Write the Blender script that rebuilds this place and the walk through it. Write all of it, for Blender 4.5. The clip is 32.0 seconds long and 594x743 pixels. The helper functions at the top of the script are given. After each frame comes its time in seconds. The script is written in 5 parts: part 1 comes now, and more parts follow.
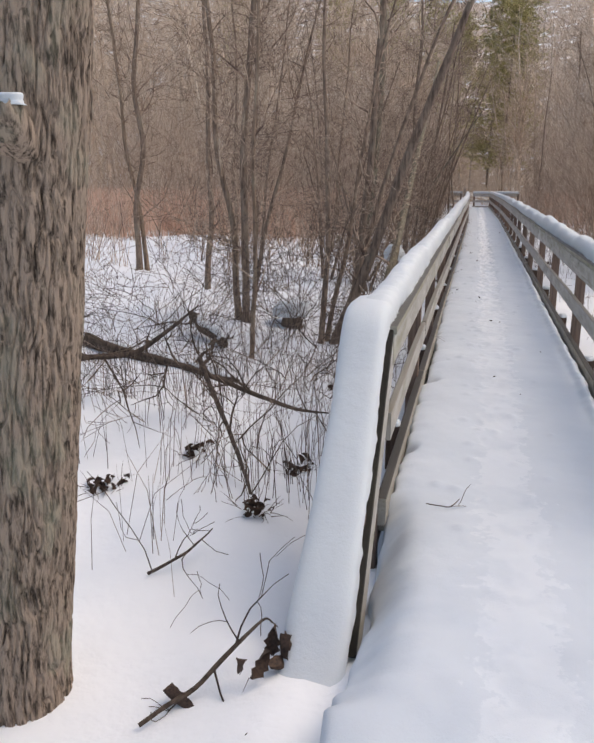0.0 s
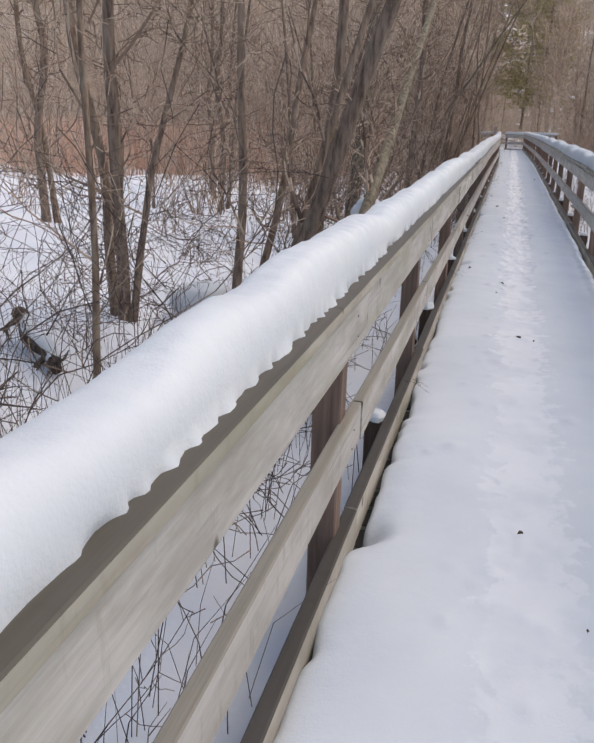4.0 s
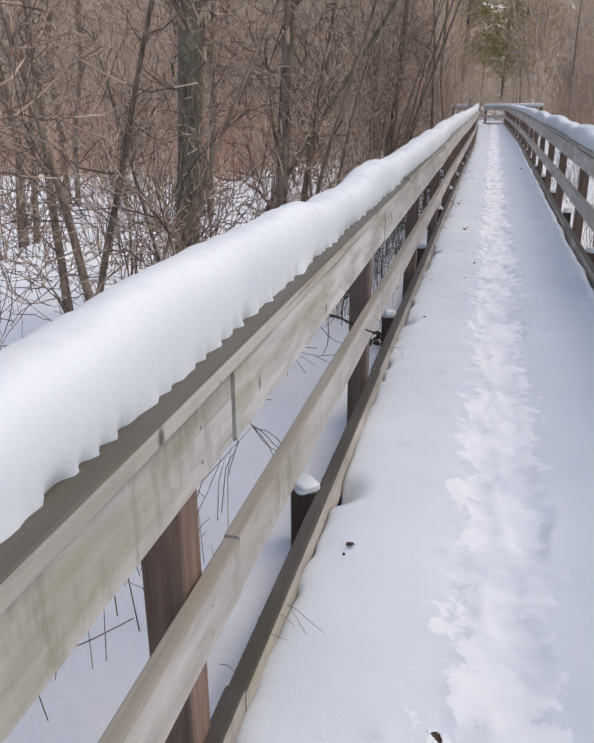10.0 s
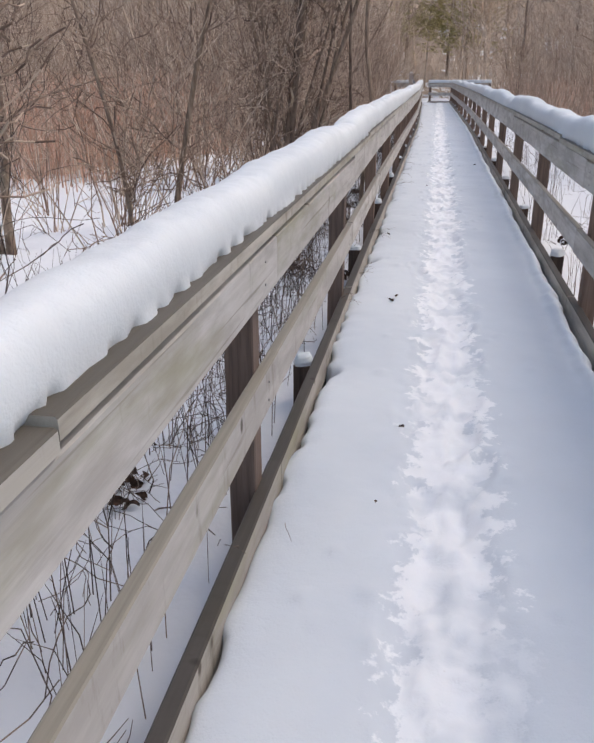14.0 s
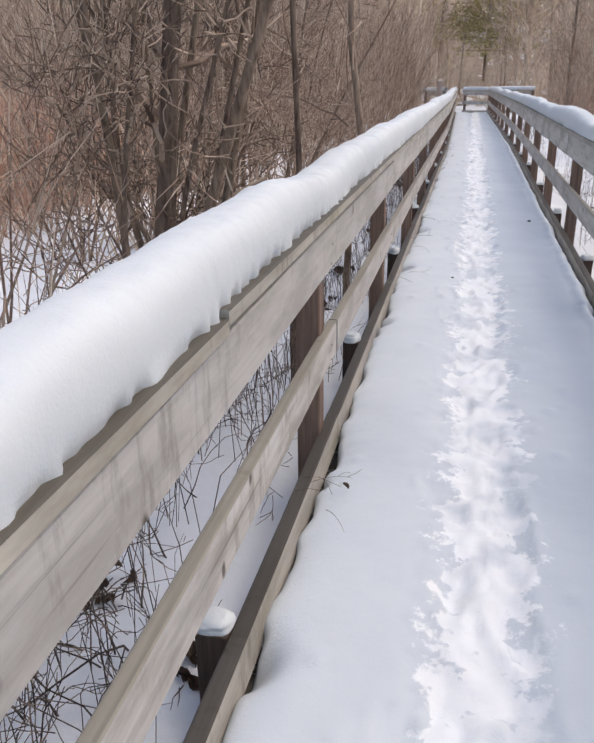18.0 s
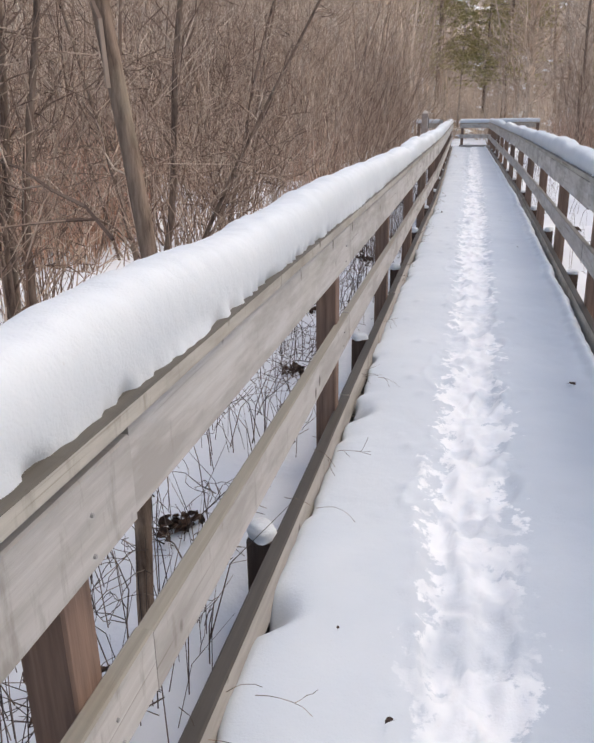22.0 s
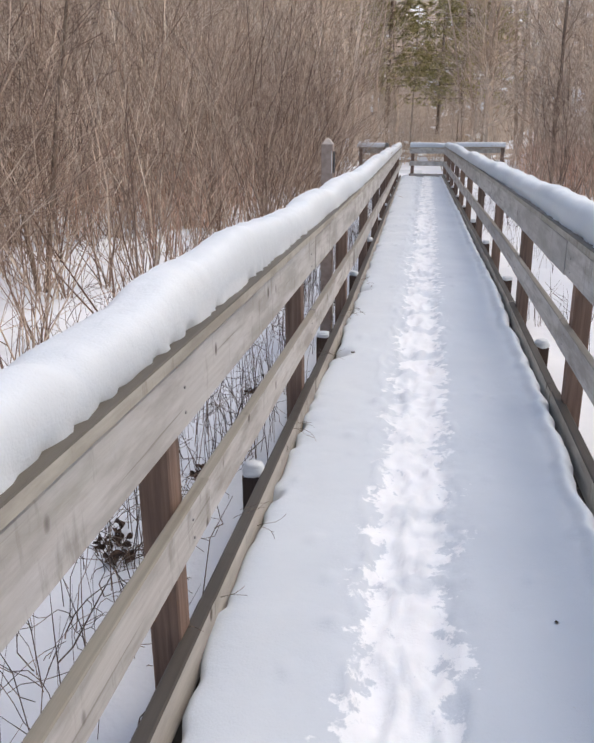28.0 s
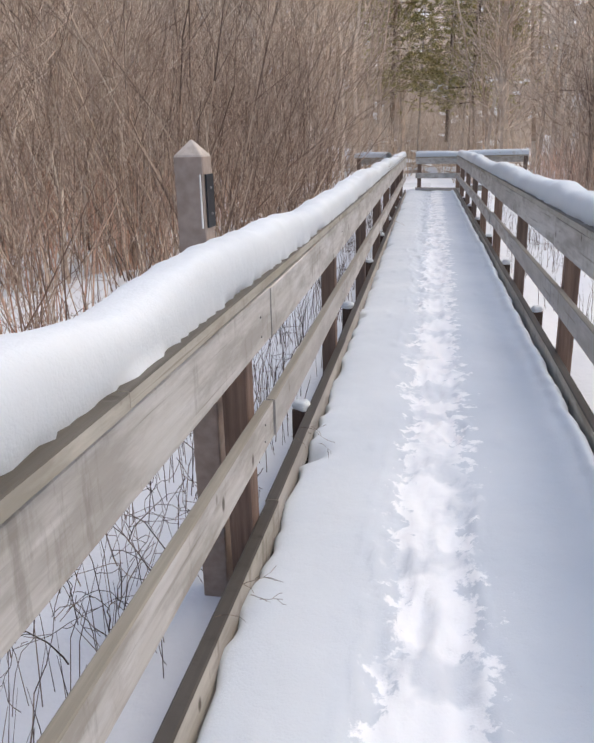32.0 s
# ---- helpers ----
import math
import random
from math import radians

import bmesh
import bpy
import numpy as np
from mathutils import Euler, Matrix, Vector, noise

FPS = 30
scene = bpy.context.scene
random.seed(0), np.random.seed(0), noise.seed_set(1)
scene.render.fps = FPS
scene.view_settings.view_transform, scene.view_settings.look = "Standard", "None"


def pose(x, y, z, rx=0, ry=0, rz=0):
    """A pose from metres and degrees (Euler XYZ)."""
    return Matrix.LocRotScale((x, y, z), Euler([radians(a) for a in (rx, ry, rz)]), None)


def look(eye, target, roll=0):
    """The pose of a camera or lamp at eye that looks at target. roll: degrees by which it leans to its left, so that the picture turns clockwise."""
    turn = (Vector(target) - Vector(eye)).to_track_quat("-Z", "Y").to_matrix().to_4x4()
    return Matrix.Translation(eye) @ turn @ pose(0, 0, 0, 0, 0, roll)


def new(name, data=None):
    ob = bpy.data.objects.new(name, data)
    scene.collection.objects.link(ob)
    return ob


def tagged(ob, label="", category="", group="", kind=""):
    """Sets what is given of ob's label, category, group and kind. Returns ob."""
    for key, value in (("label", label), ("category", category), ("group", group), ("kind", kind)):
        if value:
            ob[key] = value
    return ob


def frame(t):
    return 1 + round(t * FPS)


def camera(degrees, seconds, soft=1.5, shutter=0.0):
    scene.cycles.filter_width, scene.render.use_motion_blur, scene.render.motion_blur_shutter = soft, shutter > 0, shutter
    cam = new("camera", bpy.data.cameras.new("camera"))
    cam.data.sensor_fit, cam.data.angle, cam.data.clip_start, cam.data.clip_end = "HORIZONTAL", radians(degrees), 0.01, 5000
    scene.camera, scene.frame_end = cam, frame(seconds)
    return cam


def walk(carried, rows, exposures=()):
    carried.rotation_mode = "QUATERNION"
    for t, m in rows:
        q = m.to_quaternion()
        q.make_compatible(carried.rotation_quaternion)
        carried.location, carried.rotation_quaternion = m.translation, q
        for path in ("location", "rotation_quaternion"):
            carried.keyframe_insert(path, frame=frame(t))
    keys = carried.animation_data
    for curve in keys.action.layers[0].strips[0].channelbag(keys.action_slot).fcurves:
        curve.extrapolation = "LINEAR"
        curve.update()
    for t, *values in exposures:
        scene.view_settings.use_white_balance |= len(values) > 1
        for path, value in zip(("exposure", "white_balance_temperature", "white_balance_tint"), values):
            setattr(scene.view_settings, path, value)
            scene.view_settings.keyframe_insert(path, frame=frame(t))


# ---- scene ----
# The camera and its walk
cam = camera(44.3, 32.0, soft=2.1)
PATH = [
    (0, -0.263, -1.989, 1.573, 75.48, 0.23, 13.52),
    (0.5, -0.141, -1.618, 1.557, 75.66, -0.17, 13.61),
    (1, -0.132, -1.210, 1.494, 75.17, -0.55, 14.53),
    (1.5, -0.063, -0.731, 1.465, 74.45, -0.05, 14.12),
    (2, -0.016, -0.255, 1.428, 74.38, 0.08, 13.29),
    (2.5, -0.078, 0.225, 1.403, 74.40, 0.71, 11.52),
    (4.5, -0.223, 2.294, 1.371, 70.55, 0.83, 16.54),
    (5, -0.205, 2.786, 1.369, 70.82, -0.32, 16.51),
    (5.5, -0.250, 3.225, 1.342, 70.13, 0.18, 16.65),
    (6, -0.214, 3.707, 1.340, 69.80, 0.07, 16.53),
    (6.5, -0.268, 4.179, 1.303, 68.98, 0.81, 16.48),
    (7, -0.188, 4.680, 1.297, 68.81, 0.53, 15.32),
    (7.5, -0.225, 5.146, 1.302, 68.02, 1.60, 15.13),
    (8, -0.168, 5.591, 1.325, 68.32, 1.00, 15.15),
    (8.5, -0.188, 6.047, 1.325, 68.68, 0.87, 15.46),
    (9, -0.177, 6.562, 1.327, 69.20, 1.01, 14.27),
    (9.5, -0.183, 7.007, 1.334, 69.03, 0.14, 14.08),
    (10, -0.150, 7.433, 1.362, 69.47, -0.31, 14.29),
    (10.5, -0.172, 7.835, 1.379, 68.66, -0.63, 15.15),
    (11, -0.200, 8.263, 1.380, 68.72, -0.91, 16.32),
    (11.5, -0.170, 8.739, 1.378, 68.45, -1.32, 14.49),
    (12, -0.196, 9.241, 1.357, 68.01, -1.44, 15.72),
    (12.5, -0.122, 9.743, 1.360, 68.03, -1.35, 15.59),
    (13, -0.133, 10.250, 1.326, 67.90, -0.95, 14.80),
    (13.5, -0.105, 10.768, 1.325, 68.06, -0.63, 11.35),
    (14, -0.141, 11.289, 1.324, 67.83, -0.22, 10.29),
    (14.5, -0.092, 11.792, 1.331, 67.79, 0.92, 7.62),
    (16.5, -0.099, 13.998, 1.396, 68.92, -0.13, 11.48),
    (17, -0.112, 14.527, 1.370, 68.95, 0.05, 10.45),
    (17.5, -0.162, 15.060, 1.384, 68.35, -0.31, 13.23),
    (18, -0.140, 15.588, 1.370, 68.31, -0.83, 13.07),
    (18.5, -0.145, 16.114, 1.376, 68.43, 0.19, 11.92),
    (19, -0.115, 16.657, 1.386, 68.82, -0.13, 10.72),
    (19.5, -0.155, 17.195, 1.383, 69.66, 0.31, 11.80),
    (20, -0.152, 17.676, 1.366, 69.99, -1.14, 11.45),
    (20.5, -0.180, 18.200, 1.356, 70.23, -0.86, 12.43),
    (21, -0.125, 18.714, 1.368, 70.28, -1.16, 13.34),
    (21.5, -0.150, 19.198, 1.367, 70.27, -0.63, 13.94),
    (22, -0.087, 19.662, 1.374, 70.49, -0.99, 13.24),
    (22.5, -0.195, 20.236, 1.364, 71.01, -0.93, 13.02),
    (23, -0.124, 20.710, 1.356, 72.17, -0.36, 10.10),
    (23.5, -0.101, 21.231, 1.369, 72.64, -0.43, 8.65),
    (24, -0.081, 21.814, 1.360, 73.47, -0.17, 6.22),
    (24.5, -0.073, 22.283, 1.368, 73.10, -0.43, 5.18),
    (25, -0.006, 22.738, 1.397, 72.91, -0.49, 5.27),
    (25.5, 0.012, 23.223, 1.416, 72.82, 0.15, 5.19),
    (27.5, 0.002, 25.244, 1.430, 71.77, -0.54, 12.75),
    (28, -0.014, 25.780, 1.445, 71.70, -0.31, 9.88),
    (28.5, 0.009, 26.290, 1.421, 71.71, -0.28, 8.13),
    (29, -0.049, 26.773, 1.405, 71.03, 0.46, 11.04),
    (29.5, -0.032, 27.256, 1.386, 71.29, -0.30, 11.98),
    (30, -0.120, 27.790, 1.374, 71.45, 0.02, 14.52),
    (30.5, -0.104, 28.304, 1.387, 72.07, -1.33, 14.41),
    (31, -0.158, 28.784, 1.377, 72.04, -0.24, 14.00),
    (31.5, -0.084, 29.241, 1.390, 72.49, -0.41, 10.51),
    (32, -0.043, 29.706, 1.371, 72.53, -1.40, 10.83),
]
walk(cam, [(t, pose(x, y, z, 0, 0, yaw) @ pose(0, 0, 0, rx) @ pose(0, 0, 0, 0, 0, roll))
           for t, x, y, z, rx, roll, yaw in PATH],
     [(0, 0.62, 7450, 10), (2, 0.56, 7400, 10), (5, 0.70, 7050, 10), (8, 0.80, 7000, 10), (12, 0.85, 7000, 10), (15, 0.94, 7050, 9.5), (18, 0.98, 7050, 9), (24, 1.02, 7050, 8.5), (32, 1.01, 6950, 8)])

# Hazy winter daylight: a pale sky and a wide, soft sun from ahead and the right
world = bpy.data.worlds.new("winter_sky")
scene.world = world
world.use_nodes = True
sky = world.node_tree.nodes.new("ShaderNodeTexSky")
sky.sky_type, sky.sun_disc = "NISHITA", False
SUN_ELEVATION, SUN_TURN = radians(60), radians(67)
sky.sun_elevation, sky.sun_rotation = SUN_ELEVATION, SUN_TURN
sky.dust_density, sky.air_density = 3.0, 1.0
world.node_tree.links.new(sky.outputs[0], world.node_tree.nodes["Background"].inputs[0])
world.node_tree.nodes["Background"].inputs[1].default_value = 0.15
sun_data = bpy.data.lights.new("sun", "SUN")
sun_data.energy, sun_data.angle, sun_data.color = 0.22, radians(40), (1.0, 0.94, 0.86)
sun = new("sun", sun_data)
sun_way = Vector((math.sin(SUN_TURN) * math.cos(SUN_ELEVATION), math.cos(SUN_TURN) * math.cos(SUN_ELEVATION), math.sin(SUN_ELEVATION)))
sun.matrix_world = look(sun_way * 60, (0, 0, 0))


# ---- materials ----
def material(name, rough=0.8, metal=0.0, spec=0.3):
    m = bpy.data.materials.new(name)
    m.use_nodes = True
    b = m.node_tree.nodes["Principled BSDF"]
    b.inputs["Roughness"].default_value = rough
    b.inputs["Metallic"].default_value = metal
    b.inputs["Specular IOR Level"].default_value = spec
    return m, m.node_tree, b


def node(nt, kind, **values):
    n = nt.nodes.new(kind)
    for key, value in values.items():
        n.inputs[key].default_value = value
    return n


def place(nt, scale, source="Position"):
    """World place stretched by scale."""
    g = nt.nodes.new("ShaderNodeNewGeometry")
    mp = node(nt, "ShaderNodeMapping", Scale=scale)
    nt.links.new(g.outputs[source], mp.inputs["Vector"])
    return mp.outputs["Vector"]


def noise_of(nt, vector, scale, detail=3.0, rough=0.55):
    n = node(nt, "ShaderNodeTexNoise", Scale=scale, Detail=detail, Roughness=rough)
    nt.links.new(vector, n.inputs["Vector"])
    return n.outputs["Fac"]


def ramp(nt, fac, stops):
    r = nt.nodes.new("ShaderNodeValToRGB")
    el = r.color_ramp.elements
    while len(el) < len(stops):
        el.new(0.5)
    for e, (pos, col) in zip(el, stops):
        e.position = pos
        e.color = (*col, 1) if len(col) == 3 else col
    nt.links.new(fac, r.inputs["Fac"])
    return r.outputs["Color"]


def mix(nt, fac, a, b, blend="MIX"):
    m = nt.nodes.new("ShaderNodeMix")
    m.data_type, m.blend_type = "RGBA", blend
    for sock, value in ((m.inputs[0], fac), (m.inputs[6], a), (m.inputs[7], b)):
        if isinstance(value, (int, float)):
            sock.default_value = value
        elif isinstance(value, tuple):
            sock.default_value = (*value, 1)
        else:
            nt.links.new(value, sock)
    return m.outputs[2]


def bump(nt, bsdf, height, strength=0.3, distance=0.01):
    b = node(nt, "ShaderNodeBump", Strength=strength, Distance=distance)
    nt.links.new(height, b.inputs["Height"])
    nt.links.new(b.outputs["Normal"], bsdf.inputs["Normal"])


def randomness(nt, island=False):
    if island:
        return nt.nodes.new("ShaderNodeNewGeometry").outputs["Random Per Island"]
    return nt.nodes.new("ShaderNodeObjectInfo").outputs["Random"]


def math_of(nt, op, a, b):
    n = nt.nodes.new("ShaderNodeMath")
    n.operation = op
    for sock, value in zip(n.inputs, (a, b)):
        if isinstance(value, (int, float)):
            sock.default_value = value
        else:
            nt.links.new(value, sock)
    return n.outputs[0]


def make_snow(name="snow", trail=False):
    """Old snow; deck tone painted darker for rail shadow, trodden trail whiter for crumbs and glints."""
    m, nt, b = material(name, 0.62, 0, 0.35)
    p = place(nt, (1, 1, 1))
    big = noise_of(nt, p, 1.3, 4)
    col = ramp(nt, big, [(0.3, (0.565, 0.603, 0.636)), (0.7, (0.645, 0.678, 0.70))])
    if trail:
        # Darker, bluer base: the railings' shadow on the deck is put into the colour.
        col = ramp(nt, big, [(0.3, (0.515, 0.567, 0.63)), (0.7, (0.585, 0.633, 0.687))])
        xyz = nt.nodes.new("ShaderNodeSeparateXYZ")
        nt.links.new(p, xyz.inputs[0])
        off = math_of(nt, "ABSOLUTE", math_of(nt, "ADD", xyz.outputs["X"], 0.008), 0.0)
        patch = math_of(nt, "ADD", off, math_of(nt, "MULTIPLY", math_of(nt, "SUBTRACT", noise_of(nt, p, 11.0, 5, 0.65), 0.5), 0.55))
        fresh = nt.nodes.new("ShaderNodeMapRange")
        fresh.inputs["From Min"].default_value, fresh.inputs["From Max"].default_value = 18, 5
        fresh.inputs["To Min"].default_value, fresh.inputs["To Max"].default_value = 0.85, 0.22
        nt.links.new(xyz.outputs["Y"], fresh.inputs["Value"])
        # White patches: painted glints together with the paler trodden crumbs.
        lit_churn = ramp(nt, patch, [(0.12, (1, 1, 1)), (0.155, (0, 0, 0))])
        lit_churn = math_of(nt, "MULTIPLY", math_of(nt, "MULTIPLY", lit_churn, fresh.outputs[0]), ramp(nt, noise_of(nt, p, 3.2, 3), [(0.40, (0.30, 0.30, 0.30)), (0.50, (1, 1, 1))]))
        col = mix(nt, lit_churn, col, (0.85, 0.868, 0.892))
        nt.links.new(math_of(nt, "SUBTRACT", 0.62, math_of(nt, "MULTIPLY", lit_churn, 0.12)), b.inputs["Roughness"])
    specks = noise_of(nt, p, 60, 2)
    dirt = ramp(nt, specks, [(0.74, (0, 0, 0)), (0.80, (1, 1, 1))])
    nt.links.new(mix(nt, math_of(nt, "MULTIPLY", dirt, 0.25), col, (0.42, 0.38, 0.34)), b.inputs["Base Color"])
    b.inputs["Subsurface Weight"].default_value = 0.12
    b.inputs["Subsurface Radius"].default_value = (0.02, 0.025, 0.03)
    crust = math_of(nt, "ADD", noise_of(nt, p, 22, 5, 0.6), math_of(nt, "MULTIPLY", noise_of(nt, p, 150, 2), 0.35))
    bump(nt, b, crust, 0.35, 0.008)
    return m


def make_ground():
    """Snow that gives way to leaf litter and brush on the wooded slope."""
    m, nt, b = material("snowy_ground", 0.7, 0, 0.3)
    p = place(nt, (1, 1, 1))
    snow = ramp(nt, noise_of(nt, p, 0.8, 4), [(0.3, (0.73, 0.757, 0.795)), (0.7, (0.81, 0.83, 0.857))])
    litter = ramp(nt, noise_of(nt, p, 2.2, 5), [(0.3, (0.30, 0.235, 0.185)), (0.7, (0.45, 0.365, 0.295))])
    sep = nt.nodes.new("ShaderNodeSeparateXYZ")
    nt.links.new(p, sep.inputs[0])
    far = nt.nodes.new("ShaderNodeMapRange")
    far.inputs["From Min"].default_value, far.inputs["From Max"].default_value = 54, 84
    nt.links.new(sep.outputs["Y"], far.inputs["Value"])
    patches = noise_of(nt, p, 0.33, 5, 0.62)
    cover = math_of(nt, "LESS_THAN", patches, math_of(nt, "ADD", math_of(nt, "MULTIPLY", far.outputs[0], 0.36), 0.22))
    nt.links.new(mix(nt, cover, snow, litter), b.inputs["Base Color"])
    bump(nt, b, noise_of(nt, p, 14, 5), 0.4, 0.02)
    return m


def make_board(name, base_a, base_b, stain, wet=None, age=0.55, green=0.5):
    """Weathered softwood with grain along y, knots, drips and algae."""
    m, nt, b = material(name, 0.78, 0, 0.25)
    rnd = randomness(nt)
    g = nt.nodes.new("ShaderNodeNewGeometry")
    off = nt.nodes.new("ShaderNodeCombineXYZ")
    for k, f in enumerate((7.0, 31.0, 13.0)):
        nt.links.new(math_of(nt, "MULTIPLY", rnd, f), off.inputs[k])
    add = nt.nodes.new("ShaderNodeVectorMath")
    add.operation = "ADD"
    nt.links.new(g.outputs["Position"], add.inputs[0])
    nt.links.new(off.outputs[0], add.inputs[1])

    def stretched(s):
        mp = node(nt, "ShaderNodeMapping", Scale=s)
        nt.links.new(add.outputs[0], mp.inputs["Vector"])
        return mp.outputs["Vector"]
    grain = noise_of(nt, stretched((60, 1.6, 60)), 1.0, 5, 0.65)
    tone = noise_of(nt, stretched((5, 2.0, 9)), 1.0, 5, 0.62)
    col = mix(nt, ramp(nt, grain, [(0.25, (0, 0, 0)), (0.75, (1, 1, 1))]), base_a, base_b)
    col = mix(nt, math_of(nt, "MULTIPLY", ramp(nt, tone, [(0.44, (0, 0, 0)), (0.60, (1, 1, 1))]), 0.75), col, tuple(c * f for c, f in zip(base_a, (0.68, 0.655, 0.62))))
    pale = noise_of(nt, stretched((7, 2.3, 9)), 1.0, 5, 0.65)
    col = mix(nt, math_of(nt, "MULTIPLY", ramp(nt, pale, [(0.52, (0, 0, 0)), (0.68, (1, 1, 1))]), 0.45), col, tuple(min(0.66, c * 1.25) for c in base_b))
    grey = ramp(nt, math_of(nt, "ADD", math_of(nt, "MULTIPLY", rnd, 0.7), math_of(nt, "MULTIPLY", tone, 0.4)), [(0.35, (0, 0, 0)), (0.9, (1, 1, 1))])
    col = mix(nt, math_of(nt, "MULTIPLY", grey, age), col, (0.40, 0.38, 0.36))
    drips = math_of(nt, "MULTIPLY", noise_of(nt, stretched((6, 20, 4.2)), 1.0, 5, 0.65), math_of(nt, "ADD", 0.45, noise_of(nt, stretched((1, 1.3, 1)), 1.0, 3)))
    col = mix(nt, math_of(nt, "MULTIPLY", ramp(nt, drips, [(0.56, (0, 0, 0)), (0.70, (1, 1, 1))]), 0.42), col, stain)
    split = noise_of(nt, stretched((30, 0.9, 55)), 1.0, 3, 0.5)
    col = mix(nt, math_of(nt, "MULTIPLY", ramp(nt, split, [(0.66, (0, 0, 0)), (0.71, (1, 1, 1))]), 0.5), col, stain)
    along = nt.nodes.new("ShaderNodeSeparateXYZ")
    nt.links.new(g.outputs["Position"], along.inputs[0])
    damp = nt.nodes.new("ShaderNodeMapRange")
    damp.inputs["From Min"].default_value, damp.inputs["From Max"].default_value = 22, 13
    damp.inputs["To Min"].default_value = 0.25
    nt.links.new(along.outputs["Y"], damp.inputs["Value"])
    algae = noise_of(nt, stretched((2, 1.1, 5)), 1.0, 4, 0.6)
    col = mix(nt, math_of(nt, "MULTIPLY", ramp(nt, algae, [(0.53, (0, 0, 0)), (0.68, (1, 1, 1))]), math_of(nt, "MULTIPLY", damp.outputs[0], green)), col, (0.235, 0.225, 0.11))
    shade = nt.nodes.new("ShaderNodeMapRange")
    shade.inputs["From Min"].default_value, shade.inputs["From Max"].default_value = 9.5, 4.5
    nt.links.new(along.outputs["Y"], shade.inputs["Value"])
    grime = ramp(nt, noise_of(nt, stretched((3, 1.4, 4)), 1.0, 4, 0.6), [(0.36, (0.2, 0.2, 0.2)), (0.6, (1, 1, 1))])
    col = mix(nt, math_of(nt, "MULTIPLY", grime, math_of(nt, "MULTIPLY", shade.outputs[0], green * 0.95)), col, (0.27, 0.255, 0.195))
    vor = node(nt, "ShaderNodeTexVoronoi", Scale=1.0)
    nt.links.new(stretched((4.0, 6.2, 3.8)), vor.inputs["Vector"])
    knot = ramp(nt, vor.outputs["Distance"], [(0.06, (1, 1, 1)), (0.11, (0, 0, 0))])
    col = mix(nt, math_of(nt, "MULTIPLY", knot, 0.85), col, (0.065, 0.048, 0.036))
    if wet:
        up = nt.nodes.new("ShaderNodeSeparateXYZ")
        nt.links.new(g.outputs["True Normal"], up.inputs[0])
        soak = ramp(nt, math_of(nt, "ADD", math_of(nt, "GREATER_THAN", up.outputs["Z"], 0.5), math_of(nt, "MULTIPLY", tone, 0.25)), [(0.9, (0, 0, 0)), (1.0, (1, 1, 1))])
        dark = mix(nt, ramp(nt, grain, [(0.3, (0, 0, 0)), (0.7, (1, 1, 1))]), tuple(c * 0.65 for c in wet), wet)
        col = mix(nt, math_of(nt, "MULTIPLY", soak, 0.9), col, dark)
        nt.links.new(math_of(nt, "SUBTRACT", 0.78, math_of(nt, "MULTIPLY", soak, 0.28)), b.inputs["Roughness"])
    nt.links.new(col, b.inputs["Base Color"])
    bump(nt, b, math_of(nt, "SUBTRACT", grain, math_of(nt, "MULTIPLY", knot, 0.5)), 0.35, 0.004)
    return m


def make_post(name, depth=1.0):
    m, nt, b = material(name, 0.8, 0, 0.2)
    grain = noise_of(nt, place(nt, (45, 45, 2.2)), 1.0, 5, 0.65)
    col = ramp(nt, grain, [(at, tuple(c * depth for c in tone)) for at, tone in ((0.25, (0.11, 0.081, 0.065)), (0.55, (0.22, 0.16, 0.128)), (0.8, (0.31, 0.24, 0.192)))])
    tone = ramp(nt, randomness(nt), [(0.0, (0.75, 0.75, 0.78)), (1.0, (1.1, 1.0, 0.95))])
    nt.links.new(mix(nt, 1.0, col, tone, "MULTIPLY"), b.inputs["Base Color"])
    bump(nt, b, grain, 0.4, 0.004)
    return m


def make_bark(name, dark, light, moss=None, scale=1.0, island=False, sharp=0.16):
    m, nt, b = material(name, 0.9, 0, 0.15)
    p = place(nt, (34 * scale, 34 * scale, 6 * scale))
    ridges = noise_of(nt, p, 1.0, 5, 0.65)
    col = ramp(nt, ridges, [(0.46 - sharp, dark), (0.46 + sharp, light)])
    blotch = noise_of(nt, place(nt, (5, 5, 3)), 1.0, 4)
    col = mix(nt, math_of(nt, "MULTIPLY", ramp(nt, blotch, [(0.55, (0, 0, 0)), (0.7, (1, 1, 1))]), 0.45), col, moss or tuple(c * 1.35 for c in light))
    tone = ramp(nt, randomness(nt, island), [(0.0, (0.76, 0.76, 0.77)), (0.5, (0.95, 0.95, 0.95)), (1.0, (1.08, 1.06, 1.0))])
    nt.links.new(mix(nt, 1.0, col, tone, "MULTIPLY"), b.inputs["Base Color"])
    bump(nt, b, ridges, 0.7, 0.012)
    return m


def make_stem(name, stops, rough=0.85):
    """Thin stems, each its own tone."""
    m, nt, b = material(name, rough, 0, 0.2)
    col = ramp(nt, randomness(nt, True), stops)
    var = noise_of(nt, place(nt, (1, 1, 1)), 3.0, 3)
    nt.links.new(mix(nt, 1.0, col, ramp(nt, var, [(0.3, (0.75, 0.75, 0.75)), (0.7, (1.2, 1.2, 1.2))]), "MULTIPLY"), b.inputs["Base Color"])
    return m


